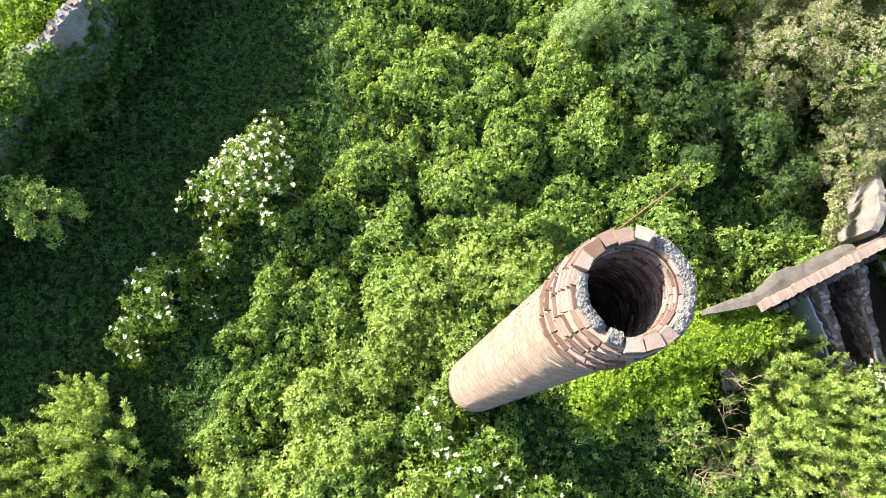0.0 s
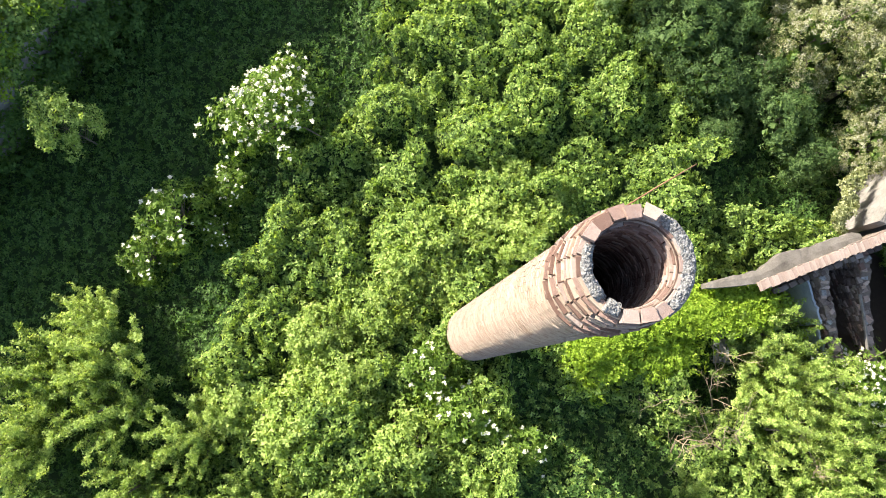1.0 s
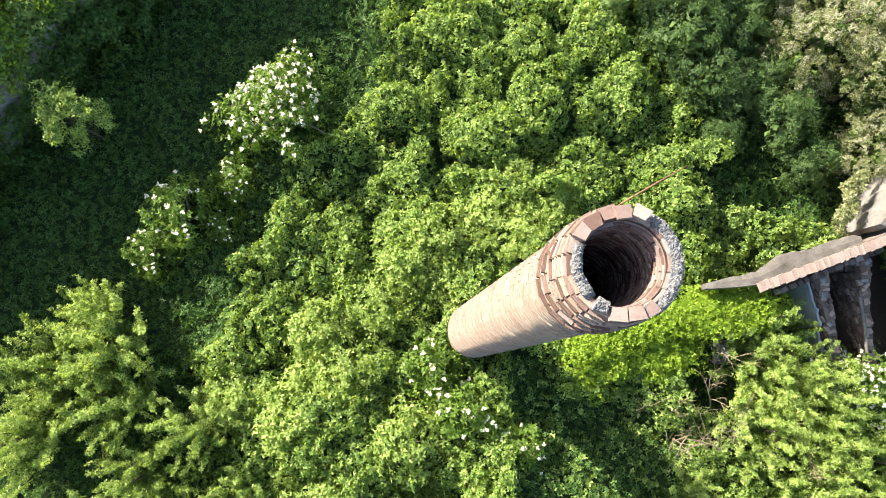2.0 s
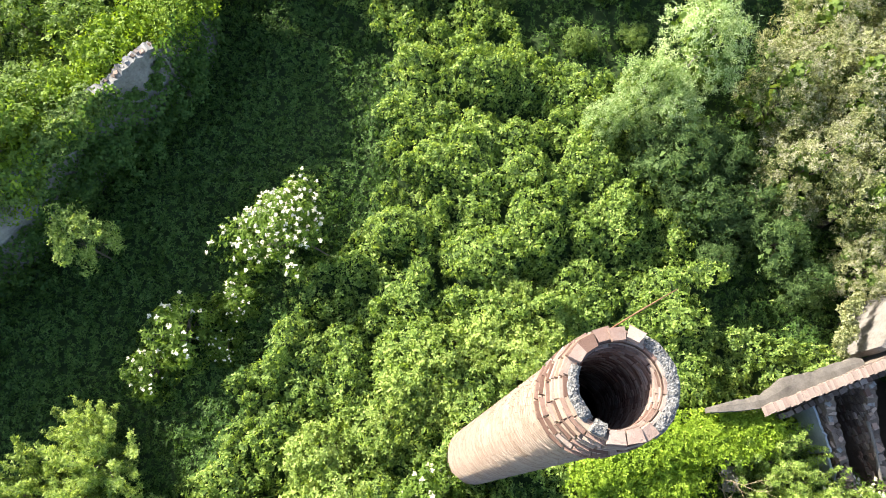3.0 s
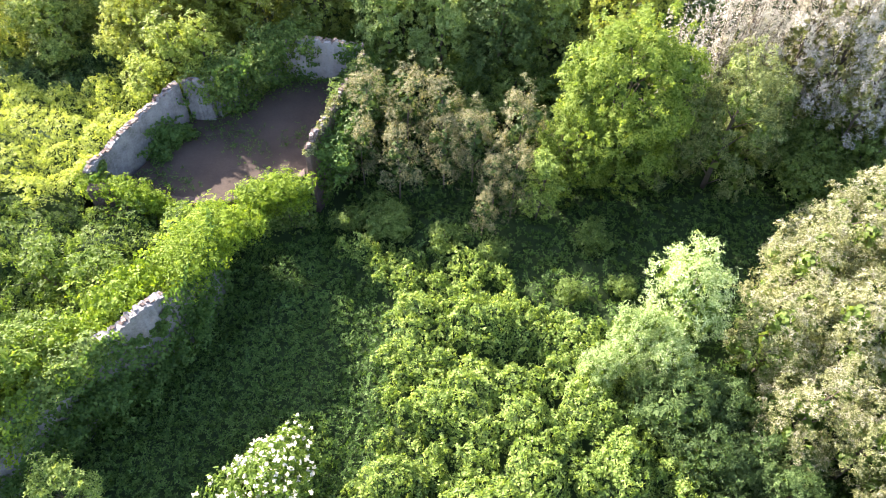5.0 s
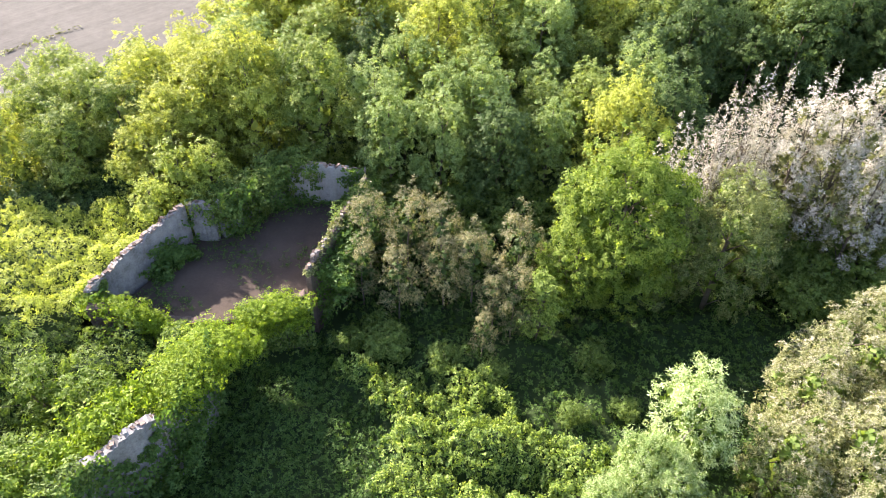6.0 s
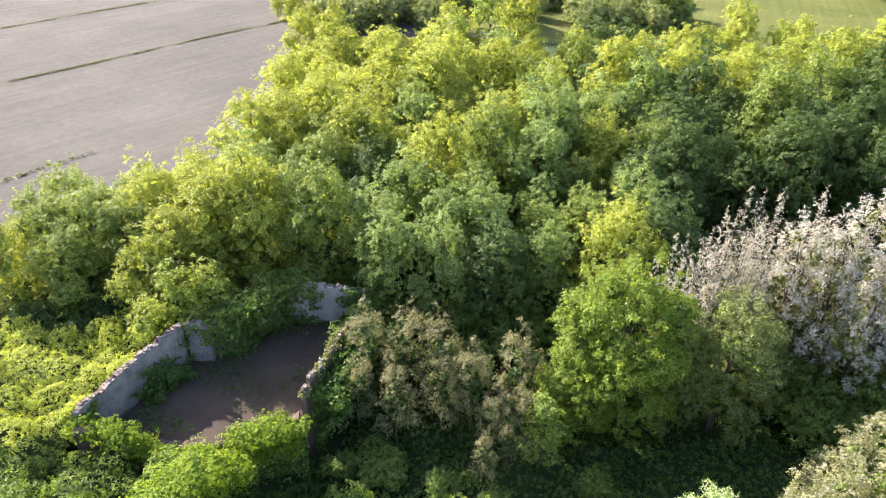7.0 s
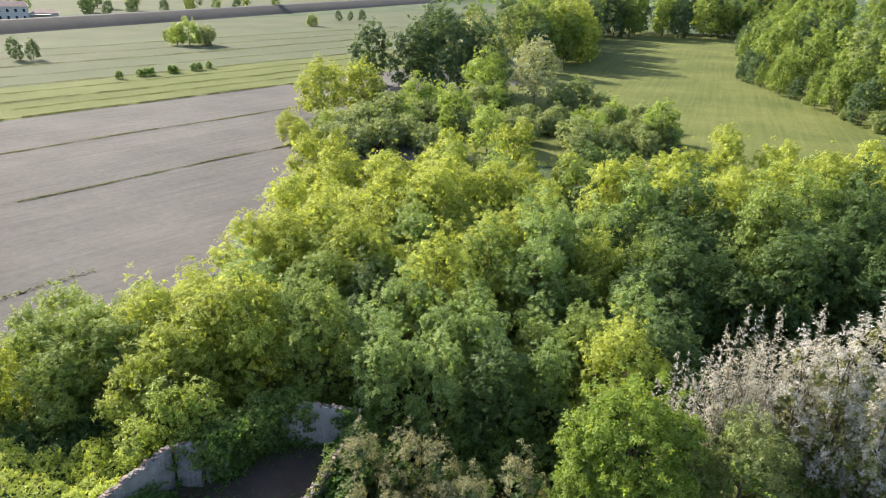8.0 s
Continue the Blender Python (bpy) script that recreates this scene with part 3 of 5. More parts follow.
        t = rng.uniform(*tall)
        i0, i1 = int((cx - 1.5 * r - X0) / CELL), int((cx + 1.5 * r - X0) / CELL) + 1
        j0, j1 = int((cy - 1.5 * r - Y0) / CELL), int((cy + 1.5 * r - Y0) / CELL) + 1
        i0, j0 = max(i0, 0), max(j0, 0)
        gx, gy = GX[i0:i1, j0:j1], GY[i0:i1, j0:j1]
        if gx.size == 0:
            continue
        d = ((gx - cx) / (r * e)) ** 2 + ((gy - cy) * e / r) ** 2
        h[i0:i1, j0:j1] = np.maximum(h[i0:i1, j0:j1], floor + t * np.sqrt(np.clip(1 - d, 0, 1)))


def scatter(name, h, mask, density, leaf, material, seed, label, category, sink=0.35, width=0.65, steep=3.0, rand=0.32, per=6):
    """Leaves over the height map where mask is set."""
    rng = np.random.default_rng(seed)
    gx, gy = np.gradient(h, CELL)
    slope = np.minimum(np.sqrt(1 + gx ** 2 + gy ** 2), steep)
    w = (slope * mask).ravel()
    n = int(density / per * CELL * CELL * w.sum())
    cell = np.searchsorted(np.cumsum(w) / w.sum(), rng.uniform(0, 1, n))
    cell = np.minimum(cell, w.size - 1)
    x = GX.ravel()[cell] + rng.uniform(-0.5, 0.5, n) * CELL
    y = GY.ravel()[cell] + rng.uniform(-0.5, 0.5, n) * CELL
    drop = (slope.ravel()[cell] - 1) * CELL
    z = h.ravel()[cell] + 0.05 - sink * rng.uniform(0, 1, n) ** 2.2 - drop * rng.uniform(-0.6, 0.6, n)
    shoot = rng.uniform(0, 1, n) < 0.12
    z = z + shoot * rng.uniform(0.05, 0.3, n)
    nrm = np.stack([-gx.ravel()[cell], -gy.ravel()[cell], np.full(n, 1.0)], axis=1)
    nrm = unit(nrm) + rng.normal(size=(n, 3)) * rand
    p = np.stack([x, y, np.maximum(z, 0.03)], axis=1)
    return tagged(leaf_object(name, sprigs(rng, p, nrm, leaf, per, width), material), label, category, kind="stuff")


rng = np.random.default_rng(11)
west = ridge_side(GX, GY)
inside_ruin = (GX > -16.3) & (GX < -4.6) & (GY > 22.6) & (GX < -12.6 + (GY - 29.6) * 0.59 + 10) 
H_field = np.full(GX.shape, 0.25)
splat(H_field, rng, 620, (-22, 20, -10, 26), (0.8, 1.9), (0.6, 2.2))
splat(H_field, rng, 1500, (-22, 20, -10, 26), (0.3, 0.75), (0.4, 1.1), 0.3)
H_field += 0.25 * np.sin(GX * 0.8 + 1.3 * np.sin(GY * 0.5)) + 0.2 * np.sin(GY * 1.1 + GX * 0.3)
H_field += 0.12 * np.sin(GX * 4.1 + 2 * np.sin(GY * 2.3)) * np.sin(GY * 3.7 + 1.5 * np.sin(GX * 1.9))
H_field = np.maximum(H_field, 0.15)
bumps = np.zeros(GX.shape)
splat(bumps, rng, 11000, (-22, 20, -10, 26), (0.14, 0.34), (0.15, 0.52))
H_field += bumps
# ground in the chimney's shadow, lowered here and given dark leaves below
chimney_shade = (GY < -0.3 - 0.55 * (GX - 3.5) + 0.5 * np.sin(GX * 2.1)) & (GX > 3.0) & (GX < 10) & (GY > -8)
H_field = np.where(chimney_shade, 0.2 + 0.55 * H_field, H_field)
# shade line of the ridge: west of it the thicket is lowered and darkened
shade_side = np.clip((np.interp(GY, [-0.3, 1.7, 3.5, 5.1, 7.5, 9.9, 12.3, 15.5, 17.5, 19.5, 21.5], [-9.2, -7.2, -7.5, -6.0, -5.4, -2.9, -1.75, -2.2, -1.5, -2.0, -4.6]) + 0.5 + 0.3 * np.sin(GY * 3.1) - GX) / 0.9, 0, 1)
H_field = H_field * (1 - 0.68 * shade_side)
# pit kept low and leafed dark in place of deep shadow
yard = ((GX - 10.9) / 1.4) ** 2 + ((GY + 0.9) / 1.7) ** 2 < 1
H_field = np.where(yard, 0.2, H_field)
pad = np.pad(H_field, 6, mode="edge").cumsum(0).cumsum(1)
local = (pad[12:, 12:] - pad[:-12, 12:] - pad[12:, :-12] + pad[:-12, :-12]) / 144.0
# hollows lose leaves, so the dark sheet below shows as shade
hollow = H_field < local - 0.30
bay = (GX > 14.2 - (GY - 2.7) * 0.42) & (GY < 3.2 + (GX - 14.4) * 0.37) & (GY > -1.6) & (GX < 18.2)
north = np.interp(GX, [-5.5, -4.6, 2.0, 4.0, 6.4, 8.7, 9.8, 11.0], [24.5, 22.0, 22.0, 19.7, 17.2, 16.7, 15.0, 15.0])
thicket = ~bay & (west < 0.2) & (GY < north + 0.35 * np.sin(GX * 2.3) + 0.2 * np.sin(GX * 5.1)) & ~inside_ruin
# shadowed strip by the willows, pressed down and leafed dark
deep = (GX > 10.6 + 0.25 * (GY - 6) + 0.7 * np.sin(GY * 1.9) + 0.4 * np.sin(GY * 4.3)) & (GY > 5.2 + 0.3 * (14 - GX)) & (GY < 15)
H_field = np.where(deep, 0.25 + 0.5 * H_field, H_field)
# brambles carry the lit tone; masked shade gets the dark creeper tone
thicket_lit = thicket & ~(hollow & (rng.uniform(0, 1, GX.shape) < 0.8)) & ~yard & ~(chimney_shade & (rng.uniform(0, 1, GX.shape) < 0.7)) & ~(deep & (rng.uniform(0, 1, GX.shape) < 0.93)) & (rng.uniform(0, 1, GX.shape) > shade_side)
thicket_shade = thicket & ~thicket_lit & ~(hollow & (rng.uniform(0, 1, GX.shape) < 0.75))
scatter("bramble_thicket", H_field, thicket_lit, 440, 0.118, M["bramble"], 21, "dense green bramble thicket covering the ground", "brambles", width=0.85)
scatter("creeper_carpet", H_field, thicket_shade, 340, 0.12, M["shade_creeper"], 22, "low creeper carpet with the shade put into its dark leaves", "creepers")


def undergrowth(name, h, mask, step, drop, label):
    """An uneven sheet of stems under the leaves, coloured dark to stand for shade."""
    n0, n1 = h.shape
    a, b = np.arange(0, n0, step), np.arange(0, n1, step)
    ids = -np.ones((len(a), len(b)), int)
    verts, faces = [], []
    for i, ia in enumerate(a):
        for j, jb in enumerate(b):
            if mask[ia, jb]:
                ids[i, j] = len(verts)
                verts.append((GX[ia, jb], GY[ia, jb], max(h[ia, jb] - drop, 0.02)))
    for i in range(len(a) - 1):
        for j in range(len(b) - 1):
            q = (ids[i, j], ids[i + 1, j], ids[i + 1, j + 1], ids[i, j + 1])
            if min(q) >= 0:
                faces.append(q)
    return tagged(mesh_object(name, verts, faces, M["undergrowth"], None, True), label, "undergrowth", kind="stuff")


glade = (GX > -4.5) & (GX < 24) & (GY > 14.5) & (GY < 34) & ~thicket & ~inside_ruin
H_glade = np.full(GX.shape, 0.3)
splat(H_glade, rng, 500, (-5, 24, 17, 35), (0.4, 1.2), (0.3, 1.1))
# the dark creeper tone paints the trees' shade onto this growth
scatter("shade_growth", H_glade, glade & (rng.uniform(0, 1, GX.shape) < 0.75 + 0.25 * np.sin(GX * 0.9) * np.sin(GY * 0.8 + 1)), 190, 0.13, M["shade_creeper"], 23, "low undergrowth with the trees' shade put into its dark leaves", "undergrowth")
undergrowth("glade_floor", H_glade, glade, 3, 0.3, "dark sheet painted as shade below the undergrowth")
undergrowth("thicket_floor", H_field, thicket, 3, 0.38, "dark sheet painted as stems and shade below the brambles")

# shrubs that fill the ground west of the ridge
H_west = np.full(GX.shape, 1.8)
splat(H_west, rng, 460, (-30, -9, 3, 36), (0.7, 1.6), (0.9, 2.2), 1.9)
splat(H_west, rng, 700, (-30, -9, 3, 35), (0.3, 0.7), (0.4, 0.9), 2.6)
H_west = np.where(GY > 19.5 + 0.3 * (GX + 16), H_west, 0.4 + 0.85 * (H_west - 1.0))
west_mask = (west > 0.3) & (GY > 3) & ~((GX > -17.1 + np.maximum(GY - 23.4, 0) * 0.6) & (GY > 22.6))
# leaf tone carries the light: bright in the open, forest-dark beside the wood
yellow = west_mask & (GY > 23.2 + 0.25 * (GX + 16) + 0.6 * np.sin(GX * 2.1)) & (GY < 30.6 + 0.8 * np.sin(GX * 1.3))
scatter("shaded_shrubs", H_west - 0.1, west_mask & (GY >= 30.6 + 0.8 * np.sin(GX * 1.3)), 170, 0.16, M["forest"], 33, "low shrubs with the wood's shade put into dark leaves", "shrubs", 0.6, 0.6)
scatter("yellow_shrubs", H_west + 0.6, yellow, 420, 0.12, M["sunny"], 31, "yellow-green shrubs in a sunlit tone beside the ruined wall", "shrubs", 0.6, 0.5)
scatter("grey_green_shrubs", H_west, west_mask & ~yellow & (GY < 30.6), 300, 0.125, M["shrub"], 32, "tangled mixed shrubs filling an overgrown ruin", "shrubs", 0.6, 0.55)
undergrowth("shrub_floor", H_west, west_mask, 3, 0.6, "dark sheet painted as shade under the shrubs")


# ---- ruined walls ----
def rough_wall(name, a, b, thick, tops, base, material, label, seed=0, cells=14, crest=0, ragged=0.16):
    """An upright wall from a to b with a broken top; tops are heights along it; crest is how many loose stones lie on it."""
    rngw = random.Random(seed)
    a, b = Vector((*a, 0)), Vector((*b, 0))
    way = (b - a).normalized()
    out = Vector((-way.y, way.x, 0))
    length = (b - a).length
    verts, faces = [], []
    rows = 6
    def height(u):
        k = u * (len(tops) - 1)
        j = min(int(k), len(tops) - 2)
        d = u * length
        return tops[j] + (tops[j + 1] - tops[j]) * (k - j) + ragged * (1.3 * noise.noise(Vector((d * 0.9, seed, 0))) + 0.9 * noise.noise(Vector((d * 3.1, seed, 5))) + 0.6 * noise.noise(Vector((d * 9.0, seed, 9))))
    for i in range(cells + 1):
        u = i / cells
        c = a.lerp(b, u)
        for side in (-0.5, 0.5):
            top = height(u) + rngw.uniform(-0.05, 0.05)
            for r in range(rows + 1):
                z = base + (top - base) * r / rows
                w = thick * side * (1 - 0.12 * r / rows) + rngw.uniform(-0.02, 0.02) + 0.05 * noise.noise(Vector((u * length * 1.3, z * 1.3, seed)))
                verts.append(c + out * w + Vector((0, 0, z)))
    m = 2 * (rows + 1)
    for i in range(cells):
        o, q = i * m, (i + 1) * m
        for r in range(rows):
            faces.append((o + r, o + r + 1, q + r + 1, q + r))
            faces.append((o + rows + 1 + r, q + rows + 1 + r, q + rows + 2 + r, o + rows + 2 + r))
        faces.append((o + rows, o + m - 1, q + m - 1, q + rows))
    faces.append(tuple(range(0, rows + 1)) + tuple(range(m - 1, rows, -1)))
    faces.append(tuple(cells * m + k for k in (*range(m - 1, rows, -1), *range(0, rows + 1)))[::-1])
    ob = tagged(mesh_object(name, verts, faces, material), label, "wall", kind="structure")
    if crest:
        kinds = []
        for k in range(5):
            w, d, h = rngw.uniform(0.12, 0.26), rngw.uniform(0.14, thick * 0.7), rngw.uniform(0.07, 0.14)
            v = [(x * w / 2 * rngw.uniform(0.7, 1), y * d / 2 * rngw.uniform(0.7, 1), z * h / 2 * rngw.uniform(0.75, 1)) for z in (-1, 1) for x, y in ((-1, -1), (1, -1), (1, 1), (-1, 1))]
            me = bpy.data.meshes.new("stone")
            me.from_pydata(v, [], box_faces())
            me.materials.append(M["rubble"] if k < 2 else M["coping_brick"] if k < 4 else M["plaster"])
            me.update()
            kinds.append(me)
        turn = math.atan2(way.y, way.x)
        for k in range(crest):
            u = (k + rngw.uniform(0, 0.9)) / crest
            st = new("stone", rngw.choice(kinds))
            st.parent = ob
            st.matrix_basis = Matrix.Translation(a.lerp(b, u) + out * rngw.uniform(-0.28, 0.28) * thick + Vector((0, 0, height(u) + rngw.uniform(-0.04, 0.05)))) @ Matrix.Rotation(turn + rngw.uniform(-0.5, 0.5), 4, "Z") @ Matrix.Rotation(rngw.uniform(-0.25, 0.25), 4, "Y")
    return ob


rough_wall("wall_ruin_west", (-16.75, 23.7), (-13.5, 29.6), 0.42, [4.2, 4.6, 4.9, 5.05], 0, M["plaster"], "ruined wall with pale old plaster and a broken top", 1, 56, 70)
rough_wall("wall_ruin_return", (-13.25, 29.8), (-11.95, 29.75), 0.4, [5.0, 5.1, 4.7], 0, M["plaster"], "short return of pale plastered wall with a broken edge", 7, 14, 8)
rough_wall("wall_ruin_northwest", (-11.8, 29.95), (-8.9, 33.3), 0.4, [5.0, 5.0, 4.8], 0, M["plaster"], "ruined plastered wall under ivy", 2, 30)
rough_wall("wall_ruin_north", (-8.8, 33.5), (-3.9, 33.5), 0.4, [4.9, 5.2, 5.0, 4.7], 0, M["lit_plaster"], "ruined plastered end wall with ivy", 3, 40, 40)
rough_wall("wall_ruin_east", (-6.1, 25.0), (-5.5, 27.0), 0.34, [4.6, 4.9, 4.8], 0, M["rubble"], "ruined stone wall with a creeper-grown crest", 4, 20, 24, 0.3)
rough_wall("wall_ruin_northeast", (-5.45, 27.05), (-3.7, 33.2), 0.34, [4.8, 4.8, 4.6, 4.2], 0, M["rubble"], "ruined stone wall under dark creepers", 6, 40, 30, 0.3)
rough_wall("wall_ruin_south", (-16.5, 23.0), (-6.2, 24.2), 0.5, [3.9, 3.7, 2.7, 2.3, 2.4, 3.3, 3.8], 0, M["rubble"], "collapsed stone wall smothered in ivy", 5, 40)


def floor_weeds():
    r = np.random.default_rng(71)
    n = 2600
    x, y = r.uniform(-15.6, -5.0, n), r.uniform(24.0, 33.4, n)
    ok = (np.sin(x * 1.1 + 2 * np.sin(y * 0.7)) + np.sin(y * 1.3 + x * 0.4) + r.normal(size=n) * 0.5 > 0.35) & (x > -16.2 + (y - 23.2) * 0.6) & (x < -6.4 + (y - 25) * 0.2)
    p = np.stack([x[ok], y[ok], r.uniform(2.47, 2.68, ok.sum())], axis=1)
    return tagged(leaf_object("floor_weeds", sprigs(r, p, np.array([0, 0, 1.0]) + r.normal(size=p.shape) * 0.3, 0.13, 5, 0.4, 0.6), M["shade_creeper"]), "sparse low weeds on the ruin's earth floor", "weeds", kind="stuff")


floor_weeds()
sheet("ruin_floor", [(-16.5, 22.9), (-11.0, 23.4), (-6.2, 24.2), (-5.6, 27.0), (-3.8, 33.3), (-8.8, 33.3), (-11.8, 29.9), (-13.3, 29.7)], 2.45, M["earth"], "bare brown rubble-filled floor inside the roofless ruin")
for i in range(len(RIDGE) - 1):
    a, b = RIDGE[i], RIDGE[i + 1]
    rough_wall("wall_ridge_%d" % (i + 1), a, (a[0] + (b[0] - a[0]) * 0.995, a[1] + (b[1] - a[1]) * 0.995), 0.5, [4.5, 4.7, 4.6] if i < 5 else [3.6, 3.5, 3.3], 0, M["plaster"], "old plastered wall overgrown with ivy", 30 + i, 24, 9 if i == 4 else 0)


def curtain(name, seed, a, b, z0, z1, density, leaf, material, label, bare=(), side=1, bulge=0.45):
    """Creepers over one face of a wall from a to b, but for bare stretches (from, to, low, high) in parts of its length and metres."""
    r = np.random.default_rng(seed)
    a, b = np.array(a, float), np.array(b, float)
    length = np.linalg.norm(b - a)
    n = int(length * (z1 - z0) * density)
    u, z = r.uniform(0, 1, n), r.uniform(z0, z1, n)
    wob = 0.06 * np.sin(z * 5 + 3 * u) + 0.05 * np.sin(z * 11) + r.normal(size=n) * 0.025
    keep = np.ones(n, bool)
    for f, t, lo, hi in bare:
        keep &= ~((u > f + wob) & (u < t + wob) & (z > lo + 3 * wob) & (z < hi + 2 * wob))
    u, z = u[keep], z[keep]
    n = len(u)
    way = (b - a) / length
    out = np.array([-way[1], way[0]]) * side
    d = 0.3 + bulge * r.uniform(0, 1, n) * (0.5 + 0.5 * np.sin(u * length * 2.1 + 1.7 * np.sin(z * 1.9)))
    p = np.stack([a[0] + way[0] * length * u + out[0] * d, a[1] + way[1] * length * u + out[1] * d, z], axis=1)
    nrm = np.array([out[0], out[1], 0.6]) + r.normal(size=(n, 3)) * 0.55
    return tagged(leaf_object(name, leaves(r, p, nrm, leaf, 0.8), material), label, "ivy", kind="stuff")


# faces turned from the sun get the dark leaf tone, shade included
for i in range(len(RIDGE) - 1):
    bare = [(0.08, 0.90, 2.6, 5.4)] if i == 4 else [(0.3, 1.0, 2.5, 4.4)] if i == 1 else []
    curtain("ivy_curtain", 300 + i, RIDGE[i], RIDGE[i + 1], 0.2, 4.9, 120, 0.16, M["shade_creeper"], "creepers down a wall, its shade put into dark leaves", bare, -1)
curtain("ivy_curtain", 310, (-16.75, 23.5), (-13.4, 29.6), 2.1, 4.6, 110, 0.16, M["shade_creeper"], "dark creeper patches on the inner plaster", [(0.02, 0.50, 1.5, 6), (0.78, 0.98, 2.4, 6), (0.5, 0.78, 4.2, 6)], -1, 0.35)
curtain("ivy_curtain", 311, (-11.8, 30.0), (-8.9, 33.3), 2.1, 5.6, 150, 0.17, M["shade_creeper"], "dark ivy curtain over the ruin's inner corner", [], -1, 1.1)
curtain("ivy_curtain", 312, (-8.8, 33.5), (-3.9, 33.5), 2.1, 5.2, 130, 0.17, M["shade_creeper"], "ivy patches over the plastered end wall", [(0.04, 0.30, 3.2, 5.4), (0.38, 0.74, 2.6, 5.5)], -1, 0.5)
curtain("ivy_curtain", 316, (-6.1, 25.0), (-5.5, 27.0), 0.2, 4.6, 130, 0.13, M["shade_creeper"], "dark creepers draped on the ruin's outer wall", [], -1, 0.6)
curtain("ivy_curtain", 313, (-5.45, 27.0), (-3.7, 33.2), 0.2, 4.7, 130, 0.15, M["shade_creeper"], "dark creepers draped on the ruin's outer wall", [], -1, 0.6)
curtain("ivy_curtain", 315, (-8.9, 23.9), (-5.9, 24.3), 0.2, 3.9, 170, 0.16, M["shrub"], "ivy draped over the wall end", [], -1, 0.9)
curtain("ivy_curtain", 314, (-16.5, 23.0), (-6.2, 24.2), 0.2, 1.9, 120, 0.15, M["shrub"], "ivy draped over the collapsed front wall", [], -1, 0.7)


def ivy_on(name, seed, pts, radius, tall, count, leaf, material, label, lean=(0, 0)):
    """Ivy that swells over a wall's crest: leaves on a chain of lumps."""
    r = np.random.default_rng(seed)
    pts = np.array(pts, float)
    t = r.uniform(0, len(pts) - 1.001, count // 70)
    k = t.astype(int)
    c = pts[k] + (pts[k + 1] - pts[k]) * (t - k)[:, None]
    c[:, :2] += r.normal(size=(len(c), 2)) * radius * 0.45
    c[:, 2] -= r.uniform(0, tall, len(c)) ** 1.0 * r.uniform(0, 1, len(c))
    c[:, 0] += lean[0] * r.uniform(0, 1, len(c))
    c[:, 1] += lean[1] * r.uniform(0, 1, len(c))
    count = count // 3
    which = r.integers(0, len(c), count)
    off = unit(r.normal(size=(count, 3))) * (r.uniform(0.6, 1, count))[:, None]
    p = c[which] + off * radius * np.array([0.62, 0.62, 0.5])
    p[:, 2] = np.maximum(p[:, 2], 0.05)
    nrm = off + r.normal(size=off.shape) * 0.25 + np.array([0, 0, 0.5])
    return tagged(leaf_object(name, sprigs(r, p, nrm, leaf, 4, 0.75, 0.15), material), label, "ivy", kind="stuff")


ivy_on("ivy_crest", 41, [(-16.9, 23.4, 3.95), (-14.7, 23.2, 3.85), (-13.4, 22.9, 3.0), (-12.2, 22.6, 2.1)], 0.55, 1.2, 26000, 0.09, M["ivy"], "bright yellow-green ivy rolling over a broken wall")
ivy_on("ivy_crest", 56, [(-12.0, 22.5, 2.0), (-11.2, 22.2, 2.3), (-9.8, 21.5, 3.6), (-8.3, 21.6, 3.2)], 0.75, 1.8, 22000, 0.095, M["ivy"], "bright ivy tumbling into a gap in the wall")
ivy_on("ivy_crest", 42, [(-10.7, 21.3, 3.7), (-9.9, 20.8, 4.1), (-10.5, 19.2, 4.6), (-11.2, 17.9, 4.6)], 1.05, 2.0, 46000, 0.10, M["ivy"], "thick bright ivy heaped over a wall corner")
ivy_on("ivy_crest", 43, [(-9.0, 23.2, 3.4), (-7.8, 23.4, 3.8), (-6.4, 23.8, 3.75)], 0.7, 1.8, 24000, 0.095, M["ivy"], "rounded bright green ivy mass on a wall end")
ivy_on("ivy_crest", 44, [(-12.1, 29.9, 4.9), (-11.2, 30.9, 5.1), (-10.2, 32.0, 5.2), (-9.0, 33.6, 5.3), (-7.4, 34.4, 5.2)], 1.1, 3.2, 16000, 0.17, M["shrub"], "dark green ivy curtain over the ruin's inner corner")
ivy_on("ivy_crest", 45, [(-11.5, 17.6, 4.7), (-13.3, 15.6, 4.7), (-14.6, 12.6, 4.7), (-15.7, 10.2, 4.6), (-19.0, 6.2, 4.5), (-22.5, 2.2, 4.5)], 0.9, 1.2, 15000, 0.16, M["ivy"], "ivy and creepers along a crumbling wall crest", (-0.8, 0.5))
ivy_on("ivy_crest", 57, [(-13.2, 14.1, 4.6), (-14.2, 12.7, 4.8), (-15.5, 10.4, 4.7), (-19.0, 6.0, 4.6), (-22.8, 1.7, 4.6)], 0.65, 1.2, 16000, 0.13, M["shrub"], "creepers along a crumbling wall crest")
ivy_on("ivy_crest", 58, [(-16.9, 23.6, 4.0), (-16.3, 24.6, 4.2)], 0.35, 2.0, 5000, 0.12, M["shrub"], "dark ivy over the end of a plastered wall")
ivy_on("ivy_curtain", 59, [(-12.4, 14.5, 3.6), (-11.5, 15.6, 3.1), (-11.0, 16.0, 4.0)], 0.3, 0.8, 1600, 0.12, M["shade_creeper"], "dark creeper sprays on bare plaster")
ivy_on("ivy_curtain", 46, [(-10.0, 17.4, 2.8), (-11.8, 14.6, 1.2), (-13.4, 12.6, 2.8), (-15.2, 9.8, 2.2), (-18.3, 6.2, 2.8)], 0.8, 2.6, 9000, 0.15, M["shade_creeper"], "creepers down a wall, its shade put into dark leaves")
